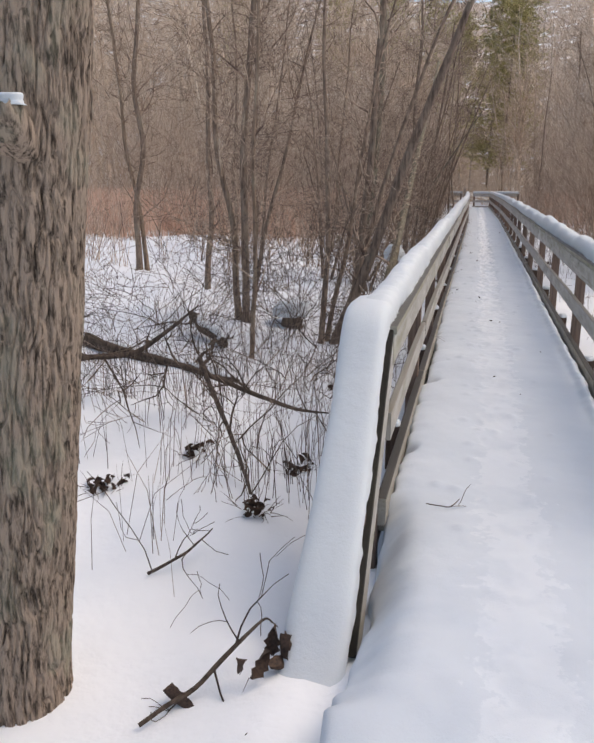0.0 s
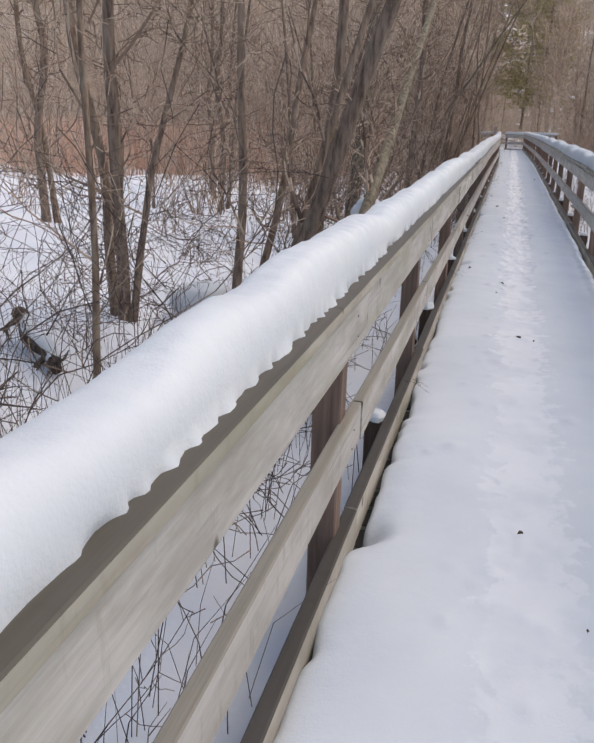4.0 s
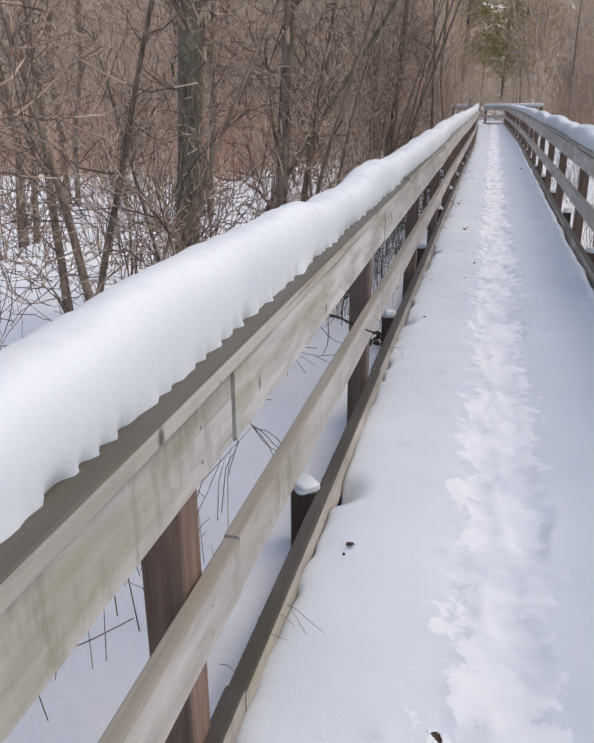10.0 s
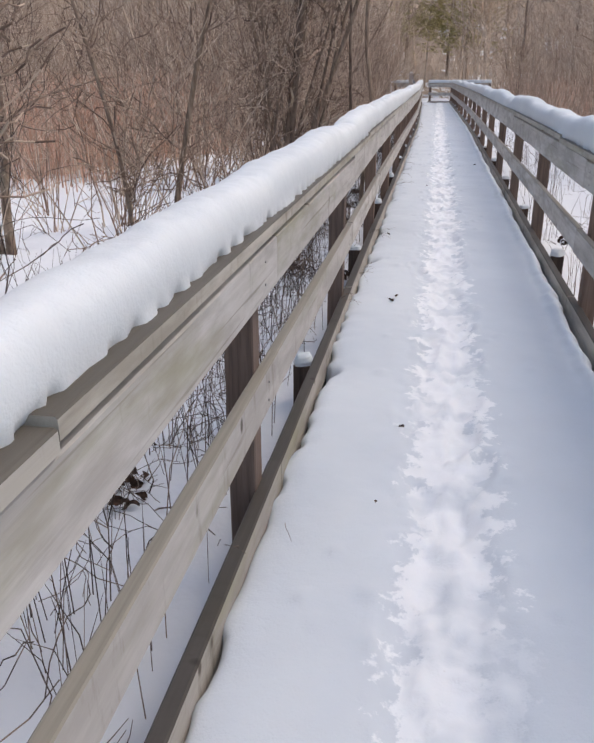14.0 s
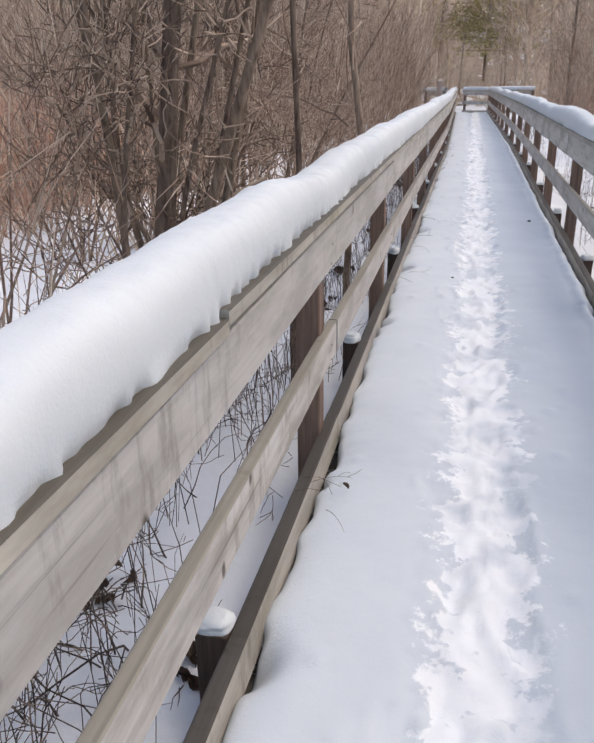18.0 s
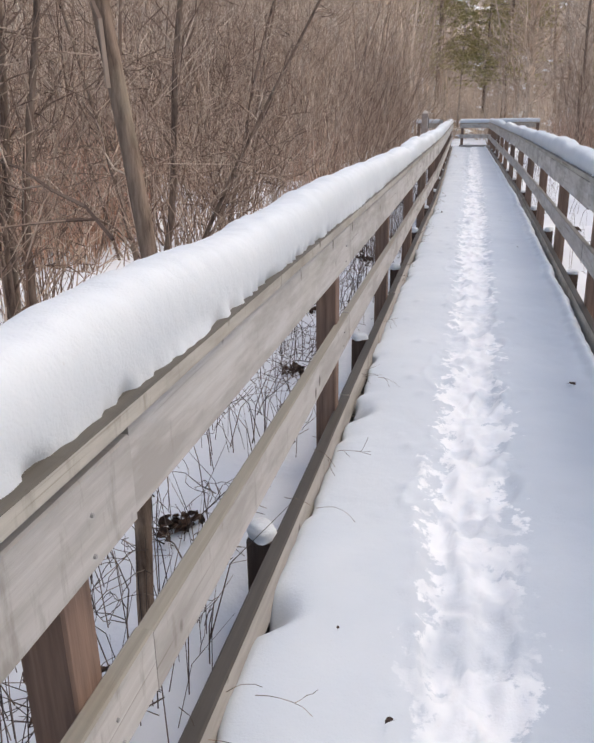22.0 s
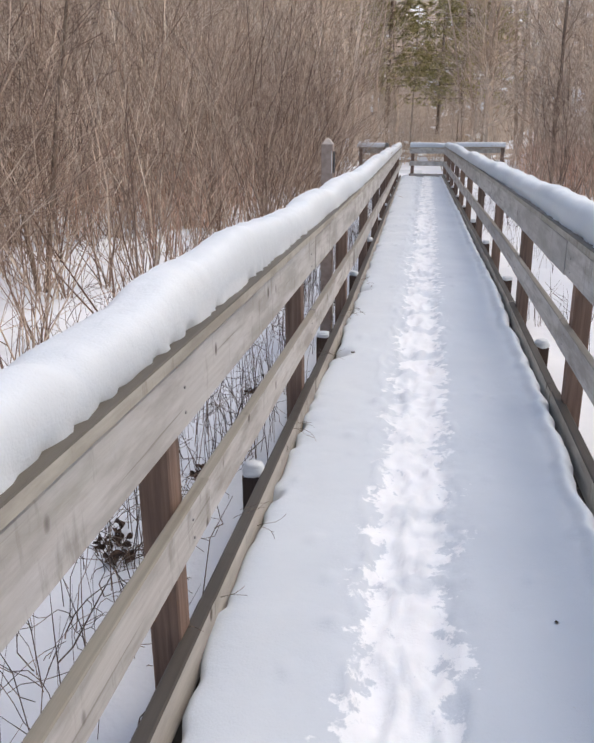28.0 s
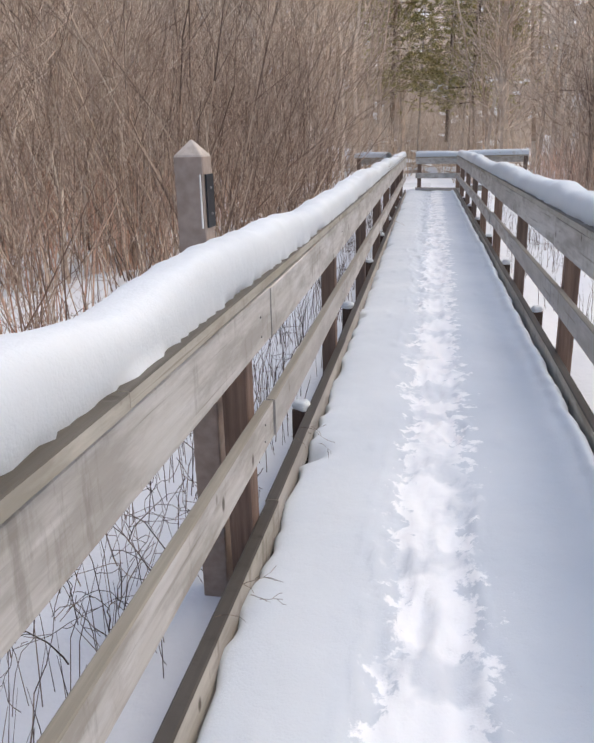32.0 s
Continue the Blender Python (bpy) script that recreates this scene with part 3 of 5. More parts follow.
def railing(name, inner, sign, label):
    """A three-rail timber railing: posts outside, boards inside, a flat cap on top."""
    rng = np.random.RandomState(7 if sign < 0 else 8)
    rail = thing(name, label, "railing", "boardwalk railings", (inner, START, 0))
    nailed = []

    def put(kind, x, y0, y1, z, wide, high, mat, slack=0.004, note=""):
        a, b = rng.normal(0, slack, 2)
        u, v = rng.normal(0, slack * 0.6, 2)
        p = Vector((x + float(bend(y0)) + u + sign * settled(y0, z), y0 + 0.002, z + a))
        q = Vector((x + float(bend(y1)) + v + sign * settled(y1, z), y1 - 0.002, z + b))
        piece = part(kind, beam(p, q, wide, high, mat, 0.006 if mat is CURB else 0.004, name=kind), rail, note, p - Vector((inner, START, 0)))
        nailed.append((kind, y0, y1, piece, p))
    posts = [3.92, 6.08, 8.53, 10.84, 13.36, 15.75, 18.22, 20.5, 22.87, 25.15, 27.48, 29.7, 32.03, 34.5] + [34.55 + 2.42 * k for k in range(1, 8)]
    edges = [START] + [y + 0.22 for y in posts[:-1] if y < END - 1.5] + [END]
    for y0, y1 in zip(edges, edges[1:]):
        high = float(cap_top(y0 - 2.6)) - 0.046
        put("top_board", inner + sign * 0.02, y0, y1, (high + 0.687) / 2, 0.038, high - 0.687, BOARD, 0.003)
        put("middle_board", inner + sign * 0.02, y0, y1, 0.372, 0.038, 0.146, MIDDLE)
        put("curb_board", inner + sign * 0.024, y0 if y0 > START else 1.44, y1, -0.058, 0.05, 0.15, CURB)
    caps = [START] + [y + 1.25 for y in posts[1:-1:2] if y < END - 2] + [END]
    for y0, y1 in zip(caps, caps[1:]):
        top = float(cap_top(y0 + 0.1))
        put("cap_board", inner + sign * 0.0825, y0, y1, top - 0.02, 0.185, 0.04, CAP, 0.0006)
    for k, y in enumerate(posts):
        if y > END - 0.3:
            break
        lean = rng.normal(0, 0.006)
        x = inner + sign * (0.041 + 0.047) + float(bend(y))
        p = Vector((x, y + 0.05, -0.75))
        q = Vector((x + lean, y + 0.05 + rng.normal(0, 0.004), float(min(cap_top(y - 0.2), cap_top(y + 0.2))) - 0.042))
        part("post", beam(p, q, 0.09, 0.094, POST, 0.005, (1, 0, 0), "post"), rail, "", p - Vector((inner, START, 0)))
        for zb in (0.80, 0.73, 0.40, 0.34):
            at = Vector((inner - sign * 0.0015 + float(bend(y)), y + 0.05 + rng.normal(0, 0.012), zb))
            kind = "top_board" if zb > 0.6 else "middle_board"
            board, origin = next((ob, p0) for name_, y0, y1, ob, p0 in nailed if name_ == kind and y0 <= at.y <= y1 + 0.01)
            hub = part("nail", BOLT, board, "", at - origin)
            hub.rotation_euler = (0, -sign * math.pi / 2, 0)
        ym = (y + (posts[k - 1] if k else 1.2)) / 2 + 0.02
        if ym > 1.7:
            p = Vector((inner + sign * 0.094 + float(bend(ym)), ym + 0.05, -0.75))
            q = p + Vector((0, 0, 0.755 + rng.normal(0, 0.012)))
            part("short_post", beam(p, q, 0.09, 0.088, STUB, 0.005, (1, 0, 0), "short_post"), rail, "dark stub post between the tall ones", p - Vector((inner, START, 0)))
            snowy_stubs.append((q.x, q.y, q.z))
    for y0, y1 in zip(edges, edges[1:]):
        put("rim_joist", inner + sign * 0.075, y0, y1, -0.235, 0.04, 0.17, POST)
    return rail


bolt_bm = bmesh.new()
bmesh.ops.create_cone(bolt_bm, cap_ends=True, segments=8, radius1=0.0045, radius2=0.0035, depth=0.004)
BOLT = bpy.data.meshes.new("bolt")
bolt_bm.to_mesh(BOLT)
BOLT.materials.append(STEEL)
snowy_stubs = []
railing("left_railing", LEFT, -1, "weathered tan timber railing with brown posts and algae stains")
railing("right_railing", RIGHT, 1, "weathered grey-tan timber railing with brown posts and a snowy cap")

# the deck itself, almost wholly under snow: planks on joists
deck = thing("boardwalk_deck", "grey plank deck hidden under packed snow", "boardwalk", loc=(0, 1.4, -0.2), kind="structure")
plank_me = beam((-0.68, 0, 0), (0.80, 0, 0), 0.135, 0.035, CURB, 0.004, name="deck_plank")
for k in range(300):
    y = 1.6 + 0.166 * k
    part("deck_plank", plank_me, deck, "", (float(bend(y)) - 0.68, y - 1.4, 0.012))


def cap_snow(name, inner, sign, label):
    """The loaf of snow along a handrail, with a ragged lower edge."""
    cols = 26
    y = np.concatenate([np.arange(START - 0.06, 26, 0.013), np.arange(26, 34, 0.03), np.arange(34, END + 0.1, 0.05)])
    a = np.linspace(0, 1, cols)
    yy, aa = np.meshgrid(y, a, indexing="ij")
    seed = 70 if sign < 0 else 90
    tall = 0.138 + np.interp(y, [6, 8, 12, 20, 24, 30], [0, 0.022, 0.03, 0.05, 0.05, 0.04]) + 0.017 * smooth_noise(seed, y / 1.1, y * 0) + 0.010 * smooth_noise(seed + 1, y / 0.33, y * 0)
    tall = tall + 0.016 * np.tanh(5 * smooth_noise(seed + 8, y / 0.8, y * 0))
    inx = np.interp(y, [4, 6, 9, 12, 15, 22, 26, 29, 31, 34], [0.030, 0.038, 0.034, 0.026, 0.008, 0.002, 0.012, 0.024, 0.020, 0.010])
    wide = 0.206 + 0.012 * smooth_noise(seed + 2, y / 0.9, y * 0) - inx
    gapy = np.exp(-((y - (27.0 if sign < 0 else 23.0)) / 0.05) ** 2)
    tall = tall * (1 - 0.10 * gapy)
    ragged = 0.010 * smooth_noise(seed + 3, y / 0.028, y * 0) + 0.003 * smooth_noise(seed + 4, y / 0.16, y * 0) * (1 + smooth_noise(seed + 6, y / 0.7, y * 0)) + 0.006 * smooth_noise(seed + 5, y / 0.45, y * 0)
    th = math.pi * (1 - aa * aa * (3 - 2 * aa))
    shape = np.sign(np.cos(th)) * np.abs(np.cos(th)) ** 0.75
    x = inx[:, None] + ragged[:, None] * np.exp(-np.sin(th) / 0.025) + wide[:, None] * (0.5 + 0.5 * shape)
    # aa runs from the outer foot over the top to the inner foot
    foot = cap_top(y)
    tall = (tall + 0.886 - foot) * np.clip((y - START + 0.06) / 0.25, 0.02, 1) ** 0.5
    z = foot[:, None] + tall[:, None] * np.sin(th) ** 0.62 * (1 + 0.10 * (0.5 - 0.5 * shape) - 0.10)
    lump = (0.007 * fractal(seed + 9, x / 0.10, yy / 0.13, 2) + 0.003 * fractal(seed + 12, x / 0.03, yy / 0.035, 2)) * np.sin(th)
    return_x = inner + sign * x
    v = np.stack([return_x + sign * 0.022 * np.exp(-((yy - 19.9) / 2.2) ** 2) + bend(yy), yy, z + lump], 2).reshape(-1, 3)
    f = grid_faces(len(y), cols)
    if sign < 0:
        f = f[:, ::-1]
    return tagged(new(name, raw_mesh(name, v, f, SNOW, True)), label, "snow", "snow on the railings")


cap_snow("rail_snow", LEFT, -1, "thick rounded loaf of snow along the handrail cap")
cap_snow("rail_snow", RIGHT, 1, "thick rounded loaf of snow along the handrail cap")


def snow_lump(name, seed, wx, wy, wz, rows=9, cols=14, rough=0.16):
    """A soft heap of snow with a flat foot."""
    th = np.linspace(0, math.pi / 2, rows)
    ph = np.linspace(0, 2 * math.pi, cols)
    tt, pp = np.meshgrid(th, ph, indexing="ij")
    wob = 1 + rough * np.cos(tt) * (smooth_noise(seed, pp / (2 * math.pi) * 5, tt * 2, 5) + 0.6 * smooth_noise(seed + 1, pp / (2 * math.pi) * 9, tt * 5, 9))
    box = 1 / np.maximum(np.abs(np.cos(pp)), np.abs(np.sin(pp))) ** 0.5
    v = np.stack([wx * np.cos(pp) * np.cos(tt) ** 0.34 * wob * box, wy * np.sin(pp) * np.cos(tt) ** 0.34 * wob * box, wz * np.sin(tt) * wob], 2)
    return raw_mesh(name, v.reshape(-1, 3), grid_faces(rows, cols), SNOW, True)


lumps = [snow_lump("post_snow", 120 + k, 0.046, 0.048, 0.036 + 0.01 * k, 12, 22, 0.14) for k in range(3)]
for k, (x, y, z) in enumerate(snowy_stubs):
    ob = tagged(new("post_snow", lumps[k % 3]), "small cushion of snow on a stub post", "snow", "snow on the stub posts")
    ob.location = (x, y, z - 0.002)
    ob.rotation_euler = (0, 0, 1.3 * k)


# ---- the sloping end of the left railing ----
SLOPE = Vector((0, -1.0, -1.13)).normalized()
ramp_end = thing("ramp_railing", "sloping timber rail end running down into the snow", "railing", loc=(LEFT, START, 0))


def sloped(kind, x, y0, z0, length, wide, high, mat, label=""):
    p = Vector((x, y0, z0))
    part(kind, beam(p, p + SLOPE * length, wide, high, mat, 0.004, (0, -SLOPE.z, SLOPE.y), kind), ramp_end, label, p - Vector((LEFT, START, 0)))


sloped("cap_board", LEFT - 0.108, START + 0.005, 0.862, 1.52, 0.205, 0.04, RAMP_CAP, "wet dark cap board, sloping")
sloped("top_board", LEFT - 0.024, START + 0.065, 0.80, 1.5, 0.038, 0.15, BOARD)
sloped("middle_board", LEFT - 0.062, START + 0.12, 0.52, 1.02, 0.04, 0.14, BOARD)
p = Vector((LEFT - 0.098, START - 0.09, -0.6))
part("post", beam(p, p + Vector((0, 0, 1.22)), 0.09, 0.112, POST, 0.005, (1, 0, 0), "post"), ramp_end, "", p - Vector((LEFT, START, 0)))
p = Vector((LEFT - 0.085, START - 0.62, -0.6))
part("post", beam(p, p + Vector((0, 0, 0.78)), 0.09, 0.112, POST, 0.005, (1, 0, 0), "post"), ramp_end, "", p - Vector((LEFT, START, 0)))


def ramp_snow():
    """A flat sheet of snow that bends over the corner and slides down the slope."""
    rows, cols = 150, 30
    s = np.linspace(-0.30, 2.0, rows)
    y0 = np.where(s < 0, START - s, START + SLOPE.y * s)
    z0 = np.where(s < 0, 0.886, 0.886 + SLOPE.z * s)
    for _ in range(30):
        y0[1:-1], z0[1:-1] = 0.25 * y0[:-2] + 0.5 * y0[1:-1] + 0.25 * y0[2:], 0.25 * z0[:-2] + 0.5 * z0[1:-1] + 0.25 * z0[2:]
    dy, dz = np.gradient(y0), np.gradient(z0)
    size = np.hypot(dy, dz)
    ny, nz = dz / size, -dy / size
    a = np.linspace(0, 1, cols)
    sg, ag = np.meshgrid(s, a, indexing="ij")
    th = math.pi * (1 - ag * ag * (3 - 2 * ag))
    shape = np.sign(np.cos(th)) * np.abs(np.cos(th)) ** 0.6
    rag = 0.007 * smooth_noise(201, s / 0.035, s * 0) + 0.008 * smooth_noise(202, s / 0.13, s * 0)
    wide = 0.215 + 0.012 * smooth_noise(203, s / 0.6, s * 0) + 0.06 * np.clip((s - 0.55) / 0.9, 0, 1)
    tall = 0.115 - 0.02 * np.clip((s + 0.1) / 0.4, 0, 1) + 0.006 * smooth_noise(204, s / 0.3, s * 0)
    x = LEFT - (0.030 + rag[:, None] * np.exp(-np.sin(th) / 0.025) + wide[:, None] * (0.5 + 0.5 * shape))
    rise = tall[:, None] * np.sin(th) ** 0.42
    return raw_mesh("ramp_snow", np.stack([x, y0[:, None] + ny[:, None] * rise, z0[:, None] + nz[:, None] * rise], 2).reshape(-1, 3), grid_faces(rows, cols)[:, ::-1], SNOW, True)


tagged(new("ramp_snow", ramp_snow()), "smooth slide of snow lying on the sloping rail end", "snow")

# ---- the turn at the far end, and the walk beyond it ----
far_rail = thing("end_railing", "timber railing crossing the far end of the boardwalk", "railing", loc=(0.5, END + 0.35, 0))


def rail_run(rail, p, q, snow_label, base):
    """A level run of the same railing between two points of the plan, with its posts and snow."""
    p, q = Vector((*p, 0)), Vector((*q, 0))
    d = (q - p).normalized()
    out = Vector((d.y, -d.x, 0))
    for kind, z, wide, high, mat, off in (("top_board", 0.764, 0.038, 0.154, BOARD, 0.02), ("middle_board", 0.372, 0.038, 0.146, BOARD, 0.02),
                                          ("curb_board", -0.03, 0.05, 0.15, CURB, 0.024), ("cap_board", 0.866, 0.205, 0.04, CAP, 0.075)):
        a, b = p + out * off + Vector((0, 0, z)), q + out * off + Vector((0, 0, z))
        part(kind, beam(a, b, wide, high, mat, 0.004, name=kind), rail, "", a - base)
    n = max(1, int((q - p).length / 2.36))
    for k in range(n + 1):
        a = p + d * (0.08 + ((q - p).length - 0.16) * k / n) + out * 0.095 + Vector((0, 0, -0.9))
        part("post", beam(a, a + Vector((0, 0, 1.745)), 0.09, 0.112, POST, 0.005, (1, 0, 0), "post"), rail, "", a - base)
    rows, cols = max(6, int((q - p).length / 0.12)), 12
    th = np.linspace(math.pi, 0, cols)
    ss, tt = np.meshgrid(np.linspace(0, (q - p).length, rows), th, indexing="ij")
    shape = np.sign(np.cos(tt)) * np.abs(np.cos(tt)) ** 0.75
    off = 0.0 + 0.215 * (0.5 + 0.5 * shape) + 0.01 * smooth_noise(int(abs(p.x) * 10) % 90, ss / 0.3, ss * 0)
    z = 0.886 + (0.14 + 0.015 * smooth_noise(7, ss / 0.5, ss * 0)) * np.sin(tt) ** 0.62
    v = np.stack([p.x + d.x * ss + out.x * off, p.y + d.y * ss + out.y * off, z], 2).reshape(-1, 3)
    tagged(new("rail_snow", raw_mesh("rail_snow", v, grid_faces(rows, cols), SNOW, True)), snow_label, "snow", "snow on the railings")


E0 = float(bend(END))
base = Vector((0.5, END + 0.35, 0))
rail_run(far_rail, (RIGHT + E0 + 0.10, END + 0.10), (-0.38 + E0, END + 0.5), "ridge of snow on the crossing handrail", base)
turn_rail2 = thing("side_railing", "distant timber railing of the walk that turns away", "railing", loc=(-1.6, END + 1.4, 0))
base = Vector((-1.6, END + 1.4, 0))
rail_run(turn_rail2, (-2.3, END + 1.2), (-1.05 + E0, END + 0.2), "ridge of snow on a distant handrail", base)
turn_rail3 = thing("side_railing", "snow-topped timber railing beyond the end of the walk", "railing", loc=(1, END + 1.2, 0))
base = Vector((1, END + 1.2, 0))
rail_run(turn_rail3, (0.62, END + 1.1), (2.5, END + 1.0), "ridge of snow on a distant handrail", base)
sx, sy = np.meshgrid(np.linspace(0, 1, 40), np.linspace(0, 1, 14), indexing="ij")
turn_v = np.stack([-0.2 - 3.2 * sx, END + 1.0 + 1.8 * sx + 1.9 * (sy - 0.25) + 0.3, 0.02 + 0.02 * fractal(301, sx * 20, sy * 4, 2)], 2)
tagged(new("turn_snow", raw_mesh("turn_snow", turn_v.reshape(-1, 3), grid_faces(40, 14)[:, ::-1], SNOW, True)), "smooth snow on the deck of the side walk", "snow", kind="structure")

# ---- the marker post beside the railing ----
marker = thing("marker_post", "square brown timber marker post with a pyramid top", "post", loc=(-0.85, 32.15, -0.5))
bm = bmesh.new()
w, h = 0.05, 1.835
low = [bm.verts.new((a * w, b * w, -0.3)) for a, b in ((-1, -1), (1, -1), (1, 1), (-1, 1))]
top = [bm.verts.new((a * w, b * w, h)) for a, b in ((-1, -1), (1, -1), (1, 1), (-1, 1))]
tip = bm.verts.new((0, 0, h + 0.055))
for k in range(4):
    bm.faces.new((low[k], low[(k + 1) % 4], top[(k + 1) % 4], top[k]))
    bm.faces.new((top[k], top[(k + 1) % 4], tip))
bm.faces.new(low[::-1])
bmesh.ops.bevel(bm, geom=[e for e in bm.edges], offset=0.004, segments=1, affect="EDGES")
shaft = bpy.data.meshes.new("shaft")
bm.to_mesh(shaft)
shaft.materials.append(MARKER)
shaft.materials.append(MARKER_SKYLIT)
# Faces turned to the sky take the painted skylight tone.
for face in shaft.polygons:
    face.material_index = 1 if face.normal.z > 0.3 else 0
part("shaft", shaft, marker)
part("plate", beam((0.071, -0.064, 1.60), (0.071, -0.064, 1.775), 0.012, 0.004, WHITE_PLATE, 0.001, (1, 0, 0), "plate"), marker, "narrow white reflector strip", (0.040, -0.053, 1.60))
screwed = part("plate", beam((0.07, 0, 1.60), (0.07, 0, 1.775), 0.08, 0.006, BLACK_PLATE, 0.001, (1, 0, 0), "plate"), marker, "dark plate with two screws", (0.0545, 0.0, 1.60))
for zz in (1.645, 1.73):
    hub = part("screw", BOLT, screwed, "", (0.005, 0.0, zz - 1.60))
    hub.rotation_euler = (0, math.pi / 2, 0)


# ---- trees beside the walk ----
def on_ground(x, y):
    return float(ground_height(np.array([x]), np.array([y]))[0])


def oak():
    x, y = -1.935, 0.18
    z = on_ground(x, y)
    tree = thing("oak_tree", "stout oak trunk with deeply furrowed grey-brown bark beside the walk", "tree", loc=(x, y, z))
    h = np.concatenate([np.linspace(-0.25, 2.9, 330), np.linspace(2.95, 6.0, 60)])
    path = np.stack([0.115 * h, 0.02 * h, h], 1)
    rad = 0.212 - 0.010 * h + 0.02 * np.exp(-np.clip(h + 0.1, 0, 9) / 0.12)
    v, f = limb(path, rad, 400, 401, 0.025, 0.013)
    part("trunk", raw_mesh("trunk", v, f, OAK, True), tree)
    rng = np.random.RandomState(402)
    segs = []
    for k in range(7):
        turn = rng.uniform(0, 6.28)
        branchy(rng, segs, (0.2 + 0.1 * math.cos(turn), 0.08 + 0.1 * math.sin(turn), 3.6 + 0.35 * k), (math.cos(turn), math.sin(turn), 0.5), 2.6, 0.05, 2, 6)
    v, f = tubes(segs, 5)
    part("crown", raw_mesh("crown", v, f, BARK, True), tree)
    # a burl with a shelf of snow
    knob = limb([(0.29, -0.10, 2.06), (0.32, -0.17, 2.11), (0.34, -0.22, 2.16), (0.35, -0.24, 2.18)], [0.07, 0.075, 0.055, 0.02], 18, 403, 0.2, 0.008)
    part("burl", raw_mesh("burl", *knob, OAK, True), tree, "dark broken burl on the trunk")
    cap = tagged(new("burl_snow", snow_lump("burl_snow", 404, 0.05, 0.035, 0.035, 12, 20, 0.3)), "patch of snow on a burl of the oak", "snow")
    cap.location = (x + 0.345, y - 0.205, z + 2.165)


oak()


def clear_of_walk(x, z):
    """Whether a twig's end keeps off the railings and out of the walker's way."""
    return z > 2.7 or x < LEFT - 0.42 or x > RIGHT + 0.42


def stemmed(name, label, x, y, stems, seed, crown=2.4, twigs=1.0, bark=None, kids=(5, 5, 3)):
    """A slim tree of one or more stems: each of (lean x, lean y, height, radius, base shift x, y, arch)."""
    rng = np.random.RandomState(seed)
    z = on_ground(x, y)
    tree = thing(name, label, "tree", "bare trees beside the walk", (x, y, z))
    segs = []
    for k, (lx, ly, high, r, bx, by, arch) in enumerate(stems):
        n = 26
        h = np.linspace(-0.2, high, n)
        sway = 0.009 * high
        px = bx + lx * h + arch * (h / high) ** 2 + sway * smooth_noise(seed + k, h * 0.9, h * 0) * np.clip(h, 0, 1)
        py = by + ly * h + sway * smooth_noise(seed + 20 + k, h * 0.9, h * 0) * np.clip(h, 0, 1)
        path = np.stack([px, py, h], 1)
        rad = r * (1 - 0.72 * np.clip(h / high, 0, 1)) + 0.35 * r * np.exp(-np.clip(h + 0.1, 0, 9) / 0.15)
        v, f = limb(path, rad, 26 if r > 0.045 else 14, seed + 40 + k, 0.10, r * 0.05)
        part("trunk", raw_mesh("trunk", v, f, bark or BARK, True), tree)
        for _ in range(int(crown * 1.5 * high * twigs)):
            i = int(rng.uniform(0.16, 0.98) * (n - 1))
            turn = rng.uniform(0, 6.28)
            w = (math.cos(turn), math.sin(turn), rng.uniform(0.7, 1.9))
            size = (0.45 + 0.12 * high) * rng.uniform(0.5, 1.1) * (1.1 - 0.5 * i / n)
            branchy(rng, segs, path[i], w, size * 1.15, min(max(rad[i] * 0.34, 0.0075), 0.019), 2, 7, 0.20, 0.05, kids, 0.75, 0.6, 0.0028)
    segs = [g for g in segs if clear_of_walk(x + g[0], z + g[2]) and clear_of_walk(x + g[3], z + g[5])]
    if segs:
        v, f = tubes(segs, 4)
        part("crown", raw_mesh("crown", v, f, TWIG, False), tree)
    return tree


